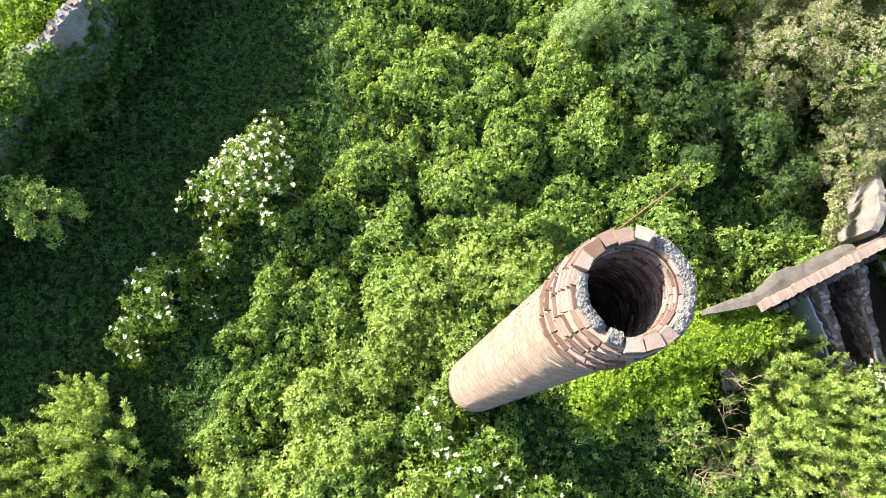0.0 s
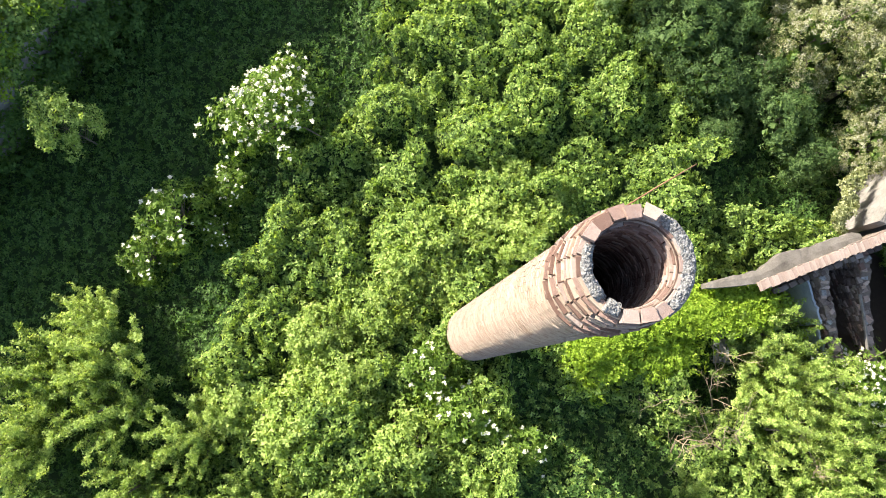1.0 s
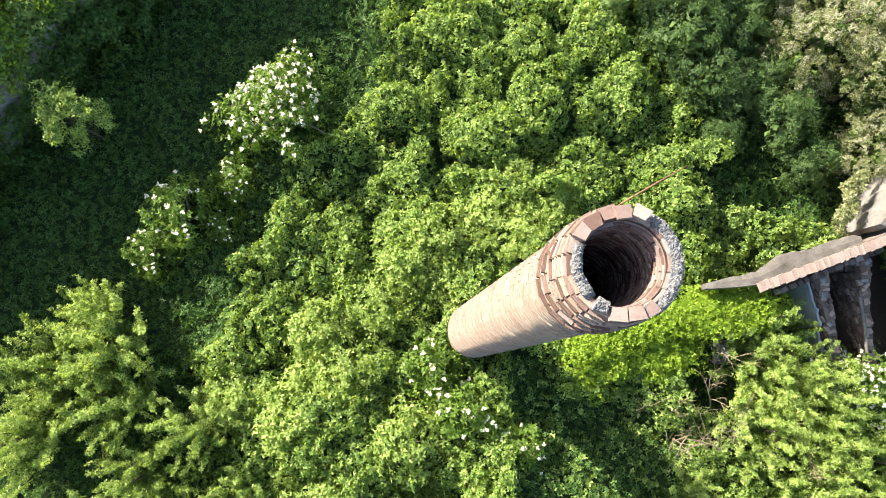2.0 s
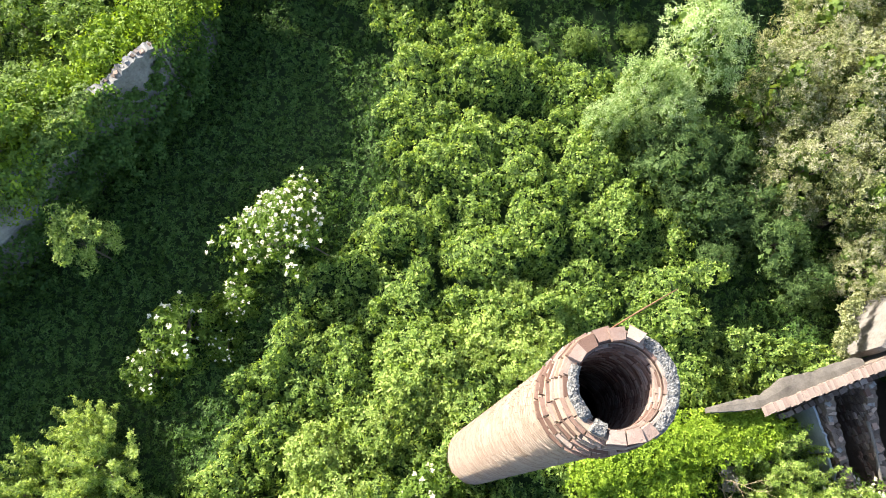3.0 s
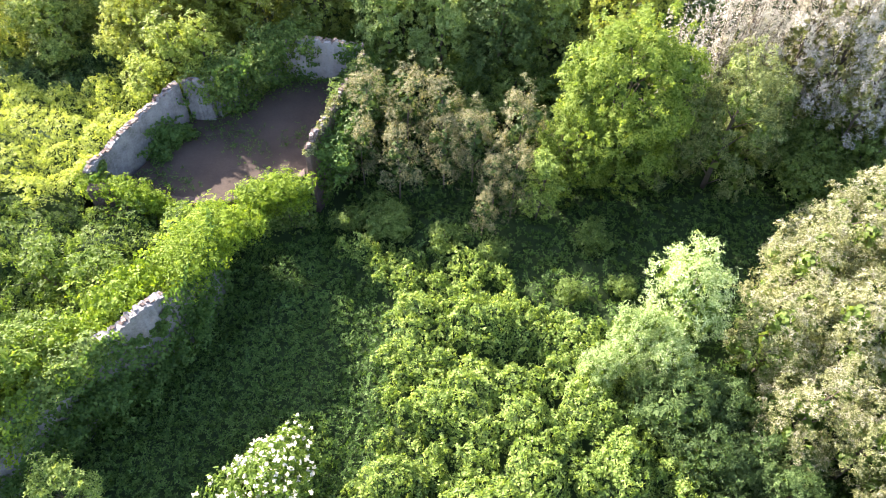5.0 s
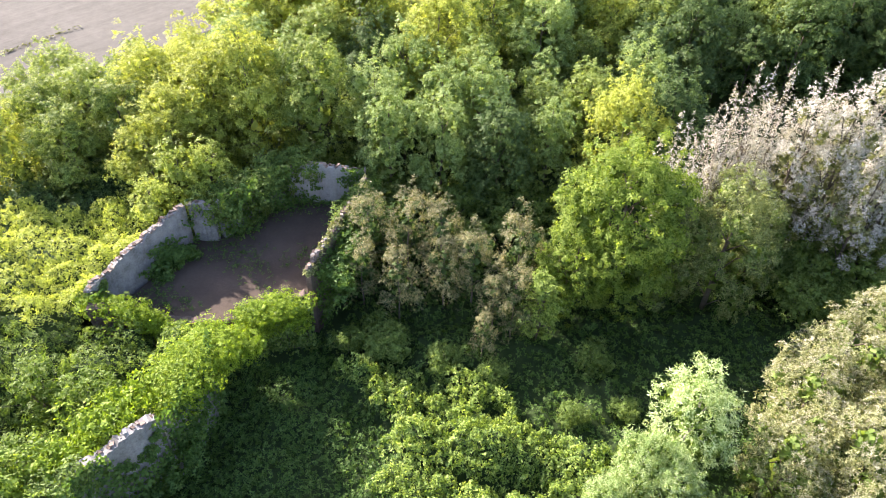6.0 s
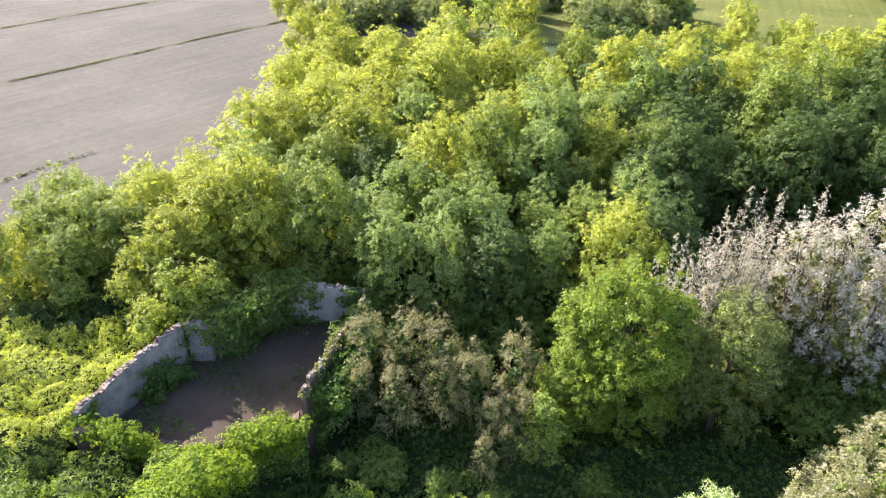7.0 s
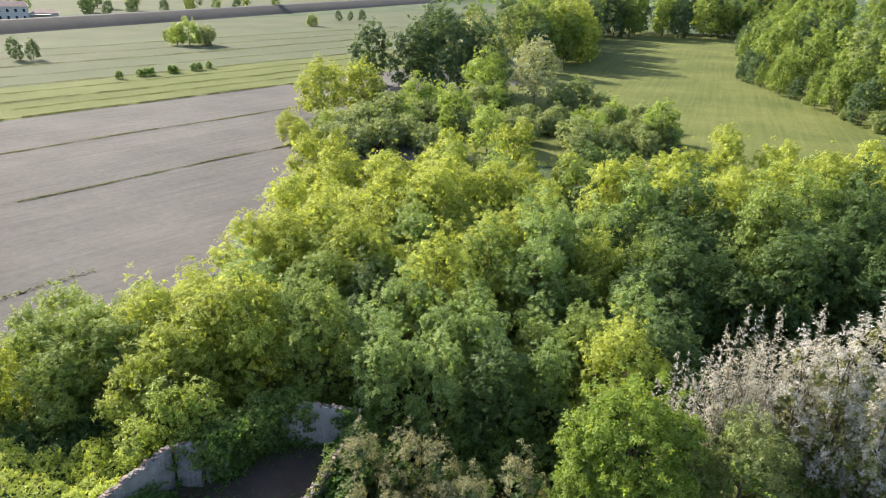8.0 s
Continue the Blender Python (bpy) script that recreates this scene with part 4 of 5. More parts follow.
ivy_on("ivy_curtain", 47, [(-5.3, 25.2, 4.2), (-4.6, 27.8, 4.4), (-3.4, 31.0, 4.2)], 0.75, 2.4, 8000, 0.15, M["shade_creeper"], "dark creepers draped on the ruin's outer wall", (0.8, -0.3))
ivy_on("ivy_curtain", 49, [(-5.0, 29.0, 4.7), (-4.2, 31.2, 4.6), (-3.5, 33.2, 4.4)], 0.6, 1.0, 9000, 0.12, M["shrub"], "creepers heaped over the wall's crest")
ivy_on("dry_grass", 53, [(-6.1, 25.0, 4.55), (-5.5, 26.9, 4.8), (-4.9, 29.0, 4.75)], 0.24, 0.3, 2600, 0.13, M["beige"], "pale dry grass along the wall's crest")
ivy_on("ivy_curtain", 48, [(-14.6, 26.4, 2.6), (-13.9, 27.6, 3.6), (-13.2, 28.4, 2.6)], 0.6, 1.4, 5000, 0.15, M["shade_creeper"], "dark creeper patch on the inner plaster")


# ---- the chimney ----
BASE, TOP = Vector((1.66, 0.70, 0.0)), Vector((2.345, 1.035, 20.0))
LEAN = (TOP - BASE) / 20.0
COURSE = 0.075


def shaft_radius(z):
    return 0.725 + (20 - z) * 0.0165


def brick_mesh(name, tang, rad, tall, seed, material, taper=0.0):
    """One brick, its long side along x and its outer face at +y, a little worn."""
    r = random.Random(seed)
    v = []
    for z in (0, tall):
        for x, y in ((-tang / 2 * (1 - taper), -rad), (tang / 2 * (1 - taper), -rad), (tang / 2, 0), (-tang / 2, 0)):
            v.append((x + r.uniform(-0.006, 0.006), y + r.uniform(-0.006, 0.006), z + r.uniform(-0.004, 0.004)))
    me = bpy.data.meshes.new(name)
    me.from_pydata(v, [], box_faces())
    me.materials.append(material)
    me.update()
    return me


def chimney():
    thing = tagged(new("chimney"), "tall round brick factory chimney with a crumbling crown", "chimney")
    thing.location = BASE
    r = random.Random(5)
    # core of mortar behind the bricks, open inside
    sides, levels, verts, faces = 40, 34, [], []
    zs = [i * 19.9 / levels for i in range(levels + 1)]
    for z in zs:
        core = 0.040 if z < 18.3 else 0.10
        for k in range(sides):
            a = 2 * math.pi * k / sides
            o = LEAN * z
            verts.append((o.x + math.cos(a) * (shaft_radius(z) - core), o.y + math.sin(a) * (shaft_radius(z) - core), z))
    for i in range(levels):
        for k in range(sides):
            a, b = i * sides + k, i * sides + (k + 1) % sides
            faces.append((a, b, b + sides, a + sides))
    mesh_object("mortar_core", verts, faces, M["mortar"], thing, True)
    verts, faces = [], []
    for z in zs:
        for k in range(sides):
            a = 2 * math.pi * k / sides
            o = LEAN * z
            verts.append((o.x + math.cos(a) * 0.545, o.y + math.sin(a) * 0.545, z))
    for i in range(levels):
        for k in range(sides):
            a, b = i * sides + k, i * sides + (k + 1) % sides
            faces.append((b, a, a + sides, b + sides))
    mesh_object("flue", verts, faces, M["soot"], thing, True)
    # ring bed between flue and core at the top
    verts, faces = [], []
    o = LEAN * 19.86
    for k in range(sides):
        a = 2 * math.pi * k / sides
        for rr in (0.53, 0.66):
            verts.append((o.x + math.cos(a) * rr, o.y + math.sin(a) * rr, 19.86))
    for k in range(sides):
        a, b = 2 * k, 2 * ((k + 1) % sides)
        faces.append((a, a + 1, b + 1, b))
    mesh_object("mortar_bed", verts, faces, M["mortar"], thing)

    # courses from the top: how far each stands out
    proud = [-0.05, -0.01, -0.02, 0.01, 0.03, 0.0, -0.004, 0.006, 0.042, 0.004, 0.0, 0.0, 0.003, 0.048, 0.01, 0.0, 0.003, 0.0, 0.045, 0.004, 0.0, 0.0]
    kinds = {m: [brick_mesh("brick", 0.245, 0.115, 0.064, 50 + k, M[m]) for k in range(4)] for m in ("brick", "crown_brick")}
    for c, out in enumerate(proud):
        z = 19.92 - (c + 1) * COURSE
        rad = shaft_radius(z) + out
        n = int(2 * math.pi * rad / 0.262)
        for k in range(n):
            a = 2 * math.pi * (k + 0.5 * (c % 2) + r.uniform(-0.05, 0.05)) / n
            b = new("brick", r.choice(kinds["crown_brick" if c in (1, 4, 8, 13, 18) or r.random() < 0.08 else "brick"]))
            b.parent = thing
            oo = LEAN * z
            rr = rad + r.uniform(-0.005, 0.006)
            b.matrix_basis = Matrix.Translation((oo.x + math.cos(a) * rr, oo.y + math.sin(a) * rr, z)) @ Matrix.Rotation(a - math.pi / 2 + r.uniform(-0.012, 0.012), 4, "Z") @ Matrix.Rotation(r.uniform(-0.015, 0.015), 4, "Y")
    # the rest of the shaft, joined
    verts, faces = [], []
    c = len(proud)
    while 19.92 - (c + 1) * COURSE > 0.0:
        z = 19.92 - (c + 1) * COURSE
        rad, o = shaft_radius(z), LEAN * z
        n = int(2 * math.pi * rad / 0.262)
        off = 0.5 * (c % 2) + r.uniform(-0.1, 0.1)
        for k in range(n):
            if r.random() < 0.02:
                continue
            a = 2 * math.pi * (k + off) / n
            w = math.pi / n * r.uniform(0.945, 0.985)
            ro, ri = rad + r.uniform(-0.008, 0.008), rad - 0.05
            z1 = z + 0.062 + r.uniform(-0.004, 0.005)
            s = len(verts)
            for zz in (z, z1):
                for aa, rr in ((a - w, ri), (a + w, ri), (a + w, ro), (a - w, ro)):
                    verts.append((o.x + math.cos(aa) * rr, o.y + math.sin(aa) * rr, zz))
            faces.extend(box_faces(s)[1:])
        c += 1
    tagged(mesh_object("shaft_brickwork", verts, faces, M["brick"], thing), "sunburnt orange-pink brick courses with dark joints", kind="stuff")
    # inner lining, joined
    verts, faces = [], []
    for c in range(40):
        z = 19.94 - (c + 1) * COURSE
        o = LEAN * z
        n = 17
        for k in range(n):
            a = 2 * math.pi * (k + 0.5 * (c % 2)) / n + r.uniform(-0.03, 0.03)
            w = math.pi / n * 0.95
            ri, ro = 0.510 + r.uniform(-0.014, 0.014) + (0.05 if c < 1 else 0.022 if c < 2 else 0), 0.60
            s = len(verts)
            for zz in (z, z + 0.064):
                for aa, rr in ((a - w, ro), (a, ro), (a + w, ro), (a + w, ri), (a, ri), (a - w, ri)):
                    verts.append((o.x + math.cos(aa) * rr, o.y + math.sin(aa) * rr, zz))
            faces.extend([(s + 6, s + 7, s + 8, s + 9, s + 10, s + 11), (s + 2, s + 3, s + 9, s + 8), (s + 3, s + 4, s + 10, s + 9), (s + 4, s + 5, s + 11, s + 10), (s + 5, s, s + 6, s + 11)])
    mesh_object("flue_lining", verts, faces, M["crown_brick"], thing)
    # radial crown bricks that are still in place: angle in degrees
    wedges = [brick_mesh("crown_brick", 0.225, 0.165, 0.085, 70 + k, M["crown_brick"], 0.26) for k in range(4)]
    oo = LEAN * 19.9
    for deg, lift, tip in ((142, 0.0, 0.02), (124, 0.02, -0.03), (106, 0.0, 0.02), (91, 0.03, 0.05), (68, 0.035, -0.06), (262, 0.01, 0.02), (281, 0.0, -0.02), (299, -0.01, 0.03)):
        a = radians(deg)
        b = new("crown_brick", r.choice(wedges))
        b.parent = thing
        rr = 0.715 + r.uniform(-0.035, 0.025)
        b.matrix_basis = Matrix.Translation((oo.x + math.cos(a) * rr, oo.y + math.sin(a) * rr, 19.90 + lift * 1.4 + r.uniform(-0.02, 0.02))) @ Matrix.Rotation(a - math.pi / 2 + tip * 2.2, 4, "Z") @ Matrix.Rotation(tip * 2, 4, "Y") @ Matrix.Rotation(r.uniform(-0.10, 0.06), 4, "X")

    def cement(a0, a1, r0, r1, tall, seed, name="cement_cap"):
        """A rough rounded ridge of cement on the crown between two angles."""
        n = max(8, int((a1 - a0) / 1.2))
        m, v, f = 15, [], []
        rc = random.Random(seed)
        for i in range(n + 1):
            u = i / n
            a = radians(a0 + (a1 - a0) * u)
            end = min(1.0, 0.25 + 6 * min(u, 1 - u))
            for k in range(m):
                q = k / (m - 1)
                rr = r0 + (r1 - r0) * q
                z = 19.86 + tall * end * math.sin(math.pi * (0.08 + 0.84 * q)) ** 0.35
                j = Vector((rr * math.cos(a), rr * math.sin(a), z))
                j += Vector((math.cos(a), math.sin(a), 0)) * 0.02 * noise.noise(j * 9 + Vector((seed, 0, 0))) + Vector((0, 0, 0.016 * noise.noise(j * 21) + 0.016 * noise.noise(j * 47) + rc.uniform(-0.008, 0.008)))
                v.append((oo.x + j.x, oo.y + j.y, j.z))
        for i in range(n):
            for k in range(m - 1):
                q = i * m + k
                f.append((q, q + 1, q + m + 1, q + m))
        tagged(mesh_object(name, v, f, M["cap"], thing), "rough grey weathered cement")

    cement(-58, 62, 0.590, 0.750, 0.10, 1)
    cement(151, 228, 0.500, 0.640, 0.13, 2)
    cement(231, 251, 0.500, 0.670, 0.15, 3)
    # bent iron rod
    v, f = [], []
    a = radians(97)
    s0 = Vector((oo.x + math.cos(a) * 0.70, oo.y + math.sin(a) * 0.70, 19.80))
    tube(v, f, [s0 - Vector((0.04, 0.03, 0.25)), s0, s0 + Vector((0.45, 0.26, 0.08)), s0 + Vector((0.94, 0.53, 0.12))], [0.012, 0.011, 0.010, 0.006], 6)
    tagged(mesh_object("iron_rod", v, f, M["rust"], thing, True), "thin rusty bent iron rod")
    return thing


chimney()


# ---- ruin beside the chimney ----
def stone_face(wall, a, b, z0, tops, out_side, seed, limit=260):
    """Separate stones that stand proud of one face of a wall, with gaps where some fell out."""
    r = random.Random(seed)
    kinds = []
    for k in range(6):
        w, h = r.uniform(0.20, 0.36), r.uniform(0.13, 0.20)
        v = [(x * w / 2 * r.uniform(0.75, 1), y * 0.09, z * h / 2 * r.uniform(0.75, 1)) for y, kk in ((-1, 1), (1, 0.8)) for x, z in ((-1, -1), (1, -1), (1, 1), (-1, 1))]
        me = bpy.data.meshes.new("stone")
        me.from_pydata(v, [], box_faces())
        me.materials.append(M["rubble"] if k < 5 else M["crown_brick"])
        me.update()
        kinds.append(me)
    a, b = Vector((*a, 0)), Vector((*b, 0))
    way = (b - a).normalized()
    out = Vector((-way.y, way.x, 0)) * out_side
    turn = math.atan2(way.y, way.x)
    length, n, z = (b - a).length, 0, z0
    while z < max(tops) and n < limit:
        d = r.uniform(0, 0.2)
        while d < length and n < limit:
            k = d / length * (len(tops) - 1)
            j = min(int(k), len(tops) - 2)
            if z < tops[j] + (tops[j + 1] - tops[j]) * (k - j) and r.random() < 0.8:
                ob = new("stone", r.choice(kinds))
                ob.parent = wall
                ob.matrix_basis = Matrix.Translation(a + way * d + out * (0.16 + r.uniform(0, 0.05)) + Vector((0, 0, z + r.uniform(-0.02, 0.02)))) @ Matrix.Rotation(turn + r.uniform(-0.15, 0.15), 4, "Z") @ Matrix.Rotation(r.uniform(-0.1, 0.1), 4, "Y")
                n += 1
            d += r.uniform(0.26, 0.38)
        z += 0.19


def ruin_east():
    rough_wall("wall_yard_north", (12.2, 2.25), (21.5, 5.75), 0.42, [3.85, 3.95, 4.0, 4.0], 0, M["rubble"], "long stone wall with a sloping brick coping", 60, 24, 0, 0.05)
    near_a, near_b, far_a, far_b = (14.35, 2.75), (16.0, -1.2), (16.1, 3.2), (17.3, -1.0)
    near_tops, far_tops = (3.5, 2.6, 1.9, 1.3), (3.3, 2.4, 1.7, 1.2)
    near = rough_wall("wall_yard_cross", near_a, near_b, 0.45, near_tops, 0, M["rubble"], "broken stone cross wall with plaster tinted blue for skylit shade", 61, 30, 22)
    far = rough_wall("wall_yard_cross_far", far_a, far_b, 0.45, far_tops, 0, M["rubble"], "broken stone cross wall with dark gaps", 62, 30, 22)
    stone_face(near, near_a, near_b, 0.3, near_tops, -1, 64, 160)
    stone_face(far, far_a, far_b, 1.0, far_tops, -1, 65)
    stone_face(far, (12.5, 2.15), (17.0, 3.85), 1.6, (3.75, 3.75), -1, 66, 120)
    rough_wall("wall_yard_end", (16.3, 4.3), (17.5, 6.5), 0.3, [4.2, 4.3, 4.0, 3.4], 0, M["render"], "pale plastered wall stub behind the brick coping", 63, 20)
    # earth sheet added so that the bay's deep shade reads dark
    sheet("yard_floor", [(13.6, -2.0), (19.0, -2.0), (19.0, 4.6), (14.4, 2.9)], 0.06, M["earth"], "dark earth floor laid in the roofless yard to deepen its shade")
    sheet("yard_slab", [(11.4, -0.6), (12.3, -0.7), (12.7, 0.3), (12.2, 0.7), (11.5, 0.5)], 0.24, M["plaster"], "pale cement slab in the shaded yard")
    # plaster that still clings to the near cross wall, with a broken outline; skylight's blue is in its colour
    for name, u0, u1, lo, hi, seed in (("plaster_patch", 0.04, 0.46, 1.0, 2.9, 1), ("plaster_patch", 0.50, 0.97, 0.2, 1.95, 2)):
        p0, p1 = Vector((*near_a, 0)), Vector((*near_b, 0))
        way = (p1 - p0).normalized()
        out = Vector((way.y, -way.x, 0))
        v, f = [], []
        n = 14
        for i in range(n + 1):
            c = p0.lerp(p1, u0 + (u1 - u0) * i / n)
            for k in range(6):
                z = lo + (hi - lo) * k / 5 - 0.55 * i / n + (0.22 * noise.noise(Vector((i * 0.6, seed, k))) if k in (0, 5) else 0)
                for d in (0.34, 0.42):
                    v.append(c + out * d + Vector((0, 0, z)))
        for i in range(n):
            for k in range(5):
                q = (i * 6 + k) * 2
                f.append((q + 1, q + 3, q + 15, q + 13))
                f.append((q, q + 12, q + 14, q + 2))
        for i in range(n):
            for k in (0, 5):
                q = (i * 6 + k) * 2
                f.append((q, q + 1, q + 13, q + 12))
        for i in (0, n):
            for k in range(5):
                q = (i * 6 + k) * 2
                f.append((q, q + 1, q + 3, q + 2))
        mesh_object(name, v, f, M["skylit_plaster"], near)
    # ragged cement ledge on the wall's far side
    edge = [(9.9, 2.2, 2.3), (10.2, 2.2, 2.42), (11.0, 2.25, 2.62), (11.9, 2.35, 2.8), (12.4, 2.5, 3.28), (12.9, 2.7, 3.55), (13.95, 3.05, 3.7), (14.8, 3.4, 4.0), (15.4, 3.6, 4.12), (15.7, 3.7, 4.1)]
    xs = [q[0] for q in edge]
    v, f, n = [], [], 60
    for i in range(n + 1):
        x = xs[0] + (xs[-1] - xs[0]) * i / n
        ya, yb = float(np.interp(x, xs, [q[1] for q in edge])), float(np.interp(x, xs, [q[2] for q in edge]))
        yb = ya + 0.78 * (yb - ya)
        yb += 0.07 * noise.noise(Vector((x * 2.7, 0, 0))) + 0.07 * noise.noise(Vector((x * 7.0, 3, 0)))
        for y, z in ((ya - 0.1, 3.84), ((ya + yb) / 2, 3.80), (yb, 3.72), (yb, 3.3), (ya - 0.1, 3.3)):
            v.append((x, y, z + 0.04 * noise.noise(Vector((x * 2, y * 2, 0)))))
    for i in range(n):
        for k in range(5):
            q, k2 = i * 5, (k + 1) % 5
            f.append((q + k, q + 5 + k, q + 5 + k2, q + k2))
    f.append((4, 3, 2, 1, 0))
    tagged(mesh_object("cement_ledge", v, f, M["concrete"]), "ragged grey cement ledge along the yard wall", "ledge", kind="structure")
    # coping of bricks on edge
    coping = tagged(new("wall_coping"), "row of pinkish bricks laid on edge along the wall", "coping", kind="structure")
    a, b = Vector((11.75, 2.08, 3.94)), Vector((21.4, 5.50, 4.02))
    way = (b - a).normalized()
    turn = math.atan2(way.y, way.x)
    kinds = [brick_mesh("brick", 0.104, 0.34, 0.06, 90 + k, M["coping_brick"]) for k in range(4)]
    r = random.Random(9)
    n = int((b - a).length / 0.112)
    for i in range(n):
        ob = new("brick", r.choice(kinds))
        ob.parent = coping
        p = a + way * (i * 0.112)
        ob.matrix_basis = Matrix.Translation(p + Vector((0, 0, r.uniform(-0.012, 0.010))) - Vector((way.y, -way.x, 0)) * r.uniform(-0.03, 0.02)) @ Matrix.Rotation(turn + r.uniform(-0.05, 0.05), 4, "Z") @ Matrix.Rotation(0.10, 4, "X") @ Matrix.Translation((0, 0.22, 0))
    # loose timbers in the dark bay
    for k, (p, q) in enumerate((((16.2, 2.2, 2.5), (16.75, -0.2, 1.8)), ((17.0, 3.3, 3.2), (17.6, 1.2, 2.6)))):
        v, f = [], []
        tube(v, f, [p, Vector(p).lerp(Vector(q), 0.5) + Vector((0.04, 0, 0.03)), q], [0.07, 0.065, 0.06], 7)
        tagged(mesh_object("fallen_beam", v, f, M["timber"]), "grey weathered roof beam fallen into the ruin", "beam")
    for k in range(14):
        u = r.uniform(0.1, 0.9)
        q0, q1 = (near_a, near_b) if k % 2 == 0 else (far_a, far_b)
        tops = near_tops if k % 2 == 0 else far_tops
        z = float(np.interp(u * 3, range(4), tops))
        s = r.uniform(0.12, 0.22)
        v = [(r.uniform(0.7, 1.1) * s * sx, r.uniform(0.7, 1.1) * s * sy * 0.7, r.uniform(0.8, 1.1) * s * 0.7 * sz) for sz in (-0.4, 1) for sx, sy in ((-1, -1), (1, -1), (1, 1), (-1, 1))]
        ob = tagged(mesh_object("loose_stone", v, box_faces(), M["coping_brick"]), "loose pinkish brick lump on the broken wall", "stone", group="loose stones")
        ob.matrix_basis = Matrix.Translation((q0[0] + (q1[0] - q0[0]) * u, q0[1] + (q1[1] - q0[1]) * u, z - 0.05)) @ Matrix.Rotation(r.uniform(0, 3), 4, "Z")


ruin_east()
ivy_on("bank_growth", 55, [(15.2, 4.35, 3.45), (15.6, 5.2, 3.5), (16.1, 6.4, 3.4)], 0.28, 0.5, 3600, 0.10, M["beige"], "dry brown growth at the foot of a wall stub")
ivy_on("ivy_hedge", 50, [(5.6, 0.0, 2.4), (8.0, 0.9, 2.9), (10.5, 1.35, 3.2), (12.4, 1.6, 3.2)], 0.75, 0.9, 40000, 0.10, M["ivy"], "sunlit yellow-green ivy bank over a buried wall")
ivy_on("ivy_hedge", 51, [(5.8, -0.1, 1.7), (8.0, 0.4, 2.3), (9.4, 0.6, 2.4)], 0.8, 1.8, 28000, 0.105, M["ivy"], "ivy bank sloping down to the shaded yard", (0.2, -0.9))

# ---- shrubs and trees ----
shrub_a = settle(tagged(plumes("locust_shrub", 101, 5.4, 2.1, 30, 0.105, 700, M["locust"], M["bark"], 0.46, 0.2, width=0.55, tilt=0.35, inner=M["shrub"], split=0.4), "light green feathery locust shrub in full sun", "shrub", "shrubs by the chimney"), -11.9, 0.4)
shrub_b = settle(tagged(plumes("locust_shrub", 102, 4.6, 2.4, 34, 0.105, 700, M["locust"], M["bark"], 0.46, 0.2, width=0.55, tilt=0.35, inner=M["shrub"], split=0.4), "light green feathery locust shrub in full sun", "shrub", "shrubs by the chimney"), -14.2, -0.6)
for x, y, k, sc in ((-12.6, 1.6, 0, 0.7), (-11.7, -1.8, 1, 0.95), (-8.8, -2.8, 0, 0.8), (-10.6, -4.6, 1, 0.85), (-14.8, -3.2, 0, 0.95), (-6.8, -5.6, 1, 0.8), (-12.5, -6.5, 0, 0.9), (-8.4, -6.8, 0, 0.8),
                    (12.6, 0.4, 0, 0.9), (12.9, -1.2, 1, 0.95), (14.4, -1.5, 0, 0.92), (12.6, -3.0, 1, 0.95), (14.8, -3.2, 0, 0.9), (9.9, -5.8, 1, 0.7), (16.8, -4.2, 1, 0.95), (14.2, -5.6, 0, 0.95), (-5.0, -8.0, 0, 0.7), (5.0, -9.0, 1, 0.6)):
    place((shrub_a, shrub_b)[k], x, y, sc, x * 1.7 + y)
elder = settle(tagged(grow("elder_shrub", 111, 3.2, 2.15, 0.15, 90, 90, M["elder"], M["bark"], 0.15, "dome", 0.27, blossoms=230, stems=3), "elder bush crowded with creamy white flower heads", "shrub", "elders in bloom"), -5.95, 9.4)
elder_b = settle(tagged(grow("elder_shrub", 112, 2.6, 1.5, 0.16, 60, 60, M["elder"], M["bark"], 0.15, "dome", 0.28, blossoms=34, stems=3), "elder bush with scattered white flower heads", "shrub", "elders in bloom"), -9.8, 5.4)
for x, y, k, sc in ((-7.7, 6.8, 1, 0.62), (-8.2, 4.8, 1, 0.5), (-10.9, 3.9, 1, 0.75), (0.1, -0.6, 1, 0.95), (1.3, -2.2, 1, 1.0), (3.5, -3.6, 1, 0.8), (16.3, -1.5, 0, 0.85)):
    place((elder, elder_b)[k], x, y, sc, x * 2.1 + y)
bush = settle(tagged(grow("bramble_bush", 113, 2.5, 1.8, 0.15, 70, 90, M["locust"], M["bark"], 0.05, "dome", 0.3, stems=3), "rounded pale green bush rising from the brambles", "shrub", "bushes in the thicket"), 0.2, 4.4)
for x, y, sc in ((2.3, 5.2, 0.9), (3.6, 4.3, 0.95), (4.9, 5.6, 0.8), (3.4, 6.8, 0.8), (1.0, 2.6, 0.8), (-0.9, 3.4, 0.95), (-3.4, -1.0, 1.0), (-5.2, -2.6, 1.1), (-2.0, 1.6, 0.9), (-1.0, -3.4, 1.1), (-3.6, -5.4, 1.0), (2.0, -5.6, 0.9), (5.6, 6.4, 0.7), (-4.4, 0.8, 0.9), (-7.4, -1.8, 0.9), (-1.4, -6.6, 1.0)):
    place(bush, x, y, sc, x * 3 + y)

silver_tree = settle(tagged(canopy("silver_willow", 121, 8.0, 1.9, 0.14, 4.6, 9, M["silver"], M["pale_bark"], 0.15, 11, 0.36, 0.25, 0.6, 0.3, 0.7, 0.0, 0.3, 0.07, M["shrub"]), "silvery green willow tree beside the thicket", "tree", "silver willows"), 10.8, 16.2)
for x, y, sc, tall in ((8.7, 14.9, 0.66, 1.1), (7.4, 14.2, 0.5, 1.0), (9.9, 14.2, 0.7, 0.95)):
    place(silver_tree, x, y, sc, x * 1.3, 0, tall)
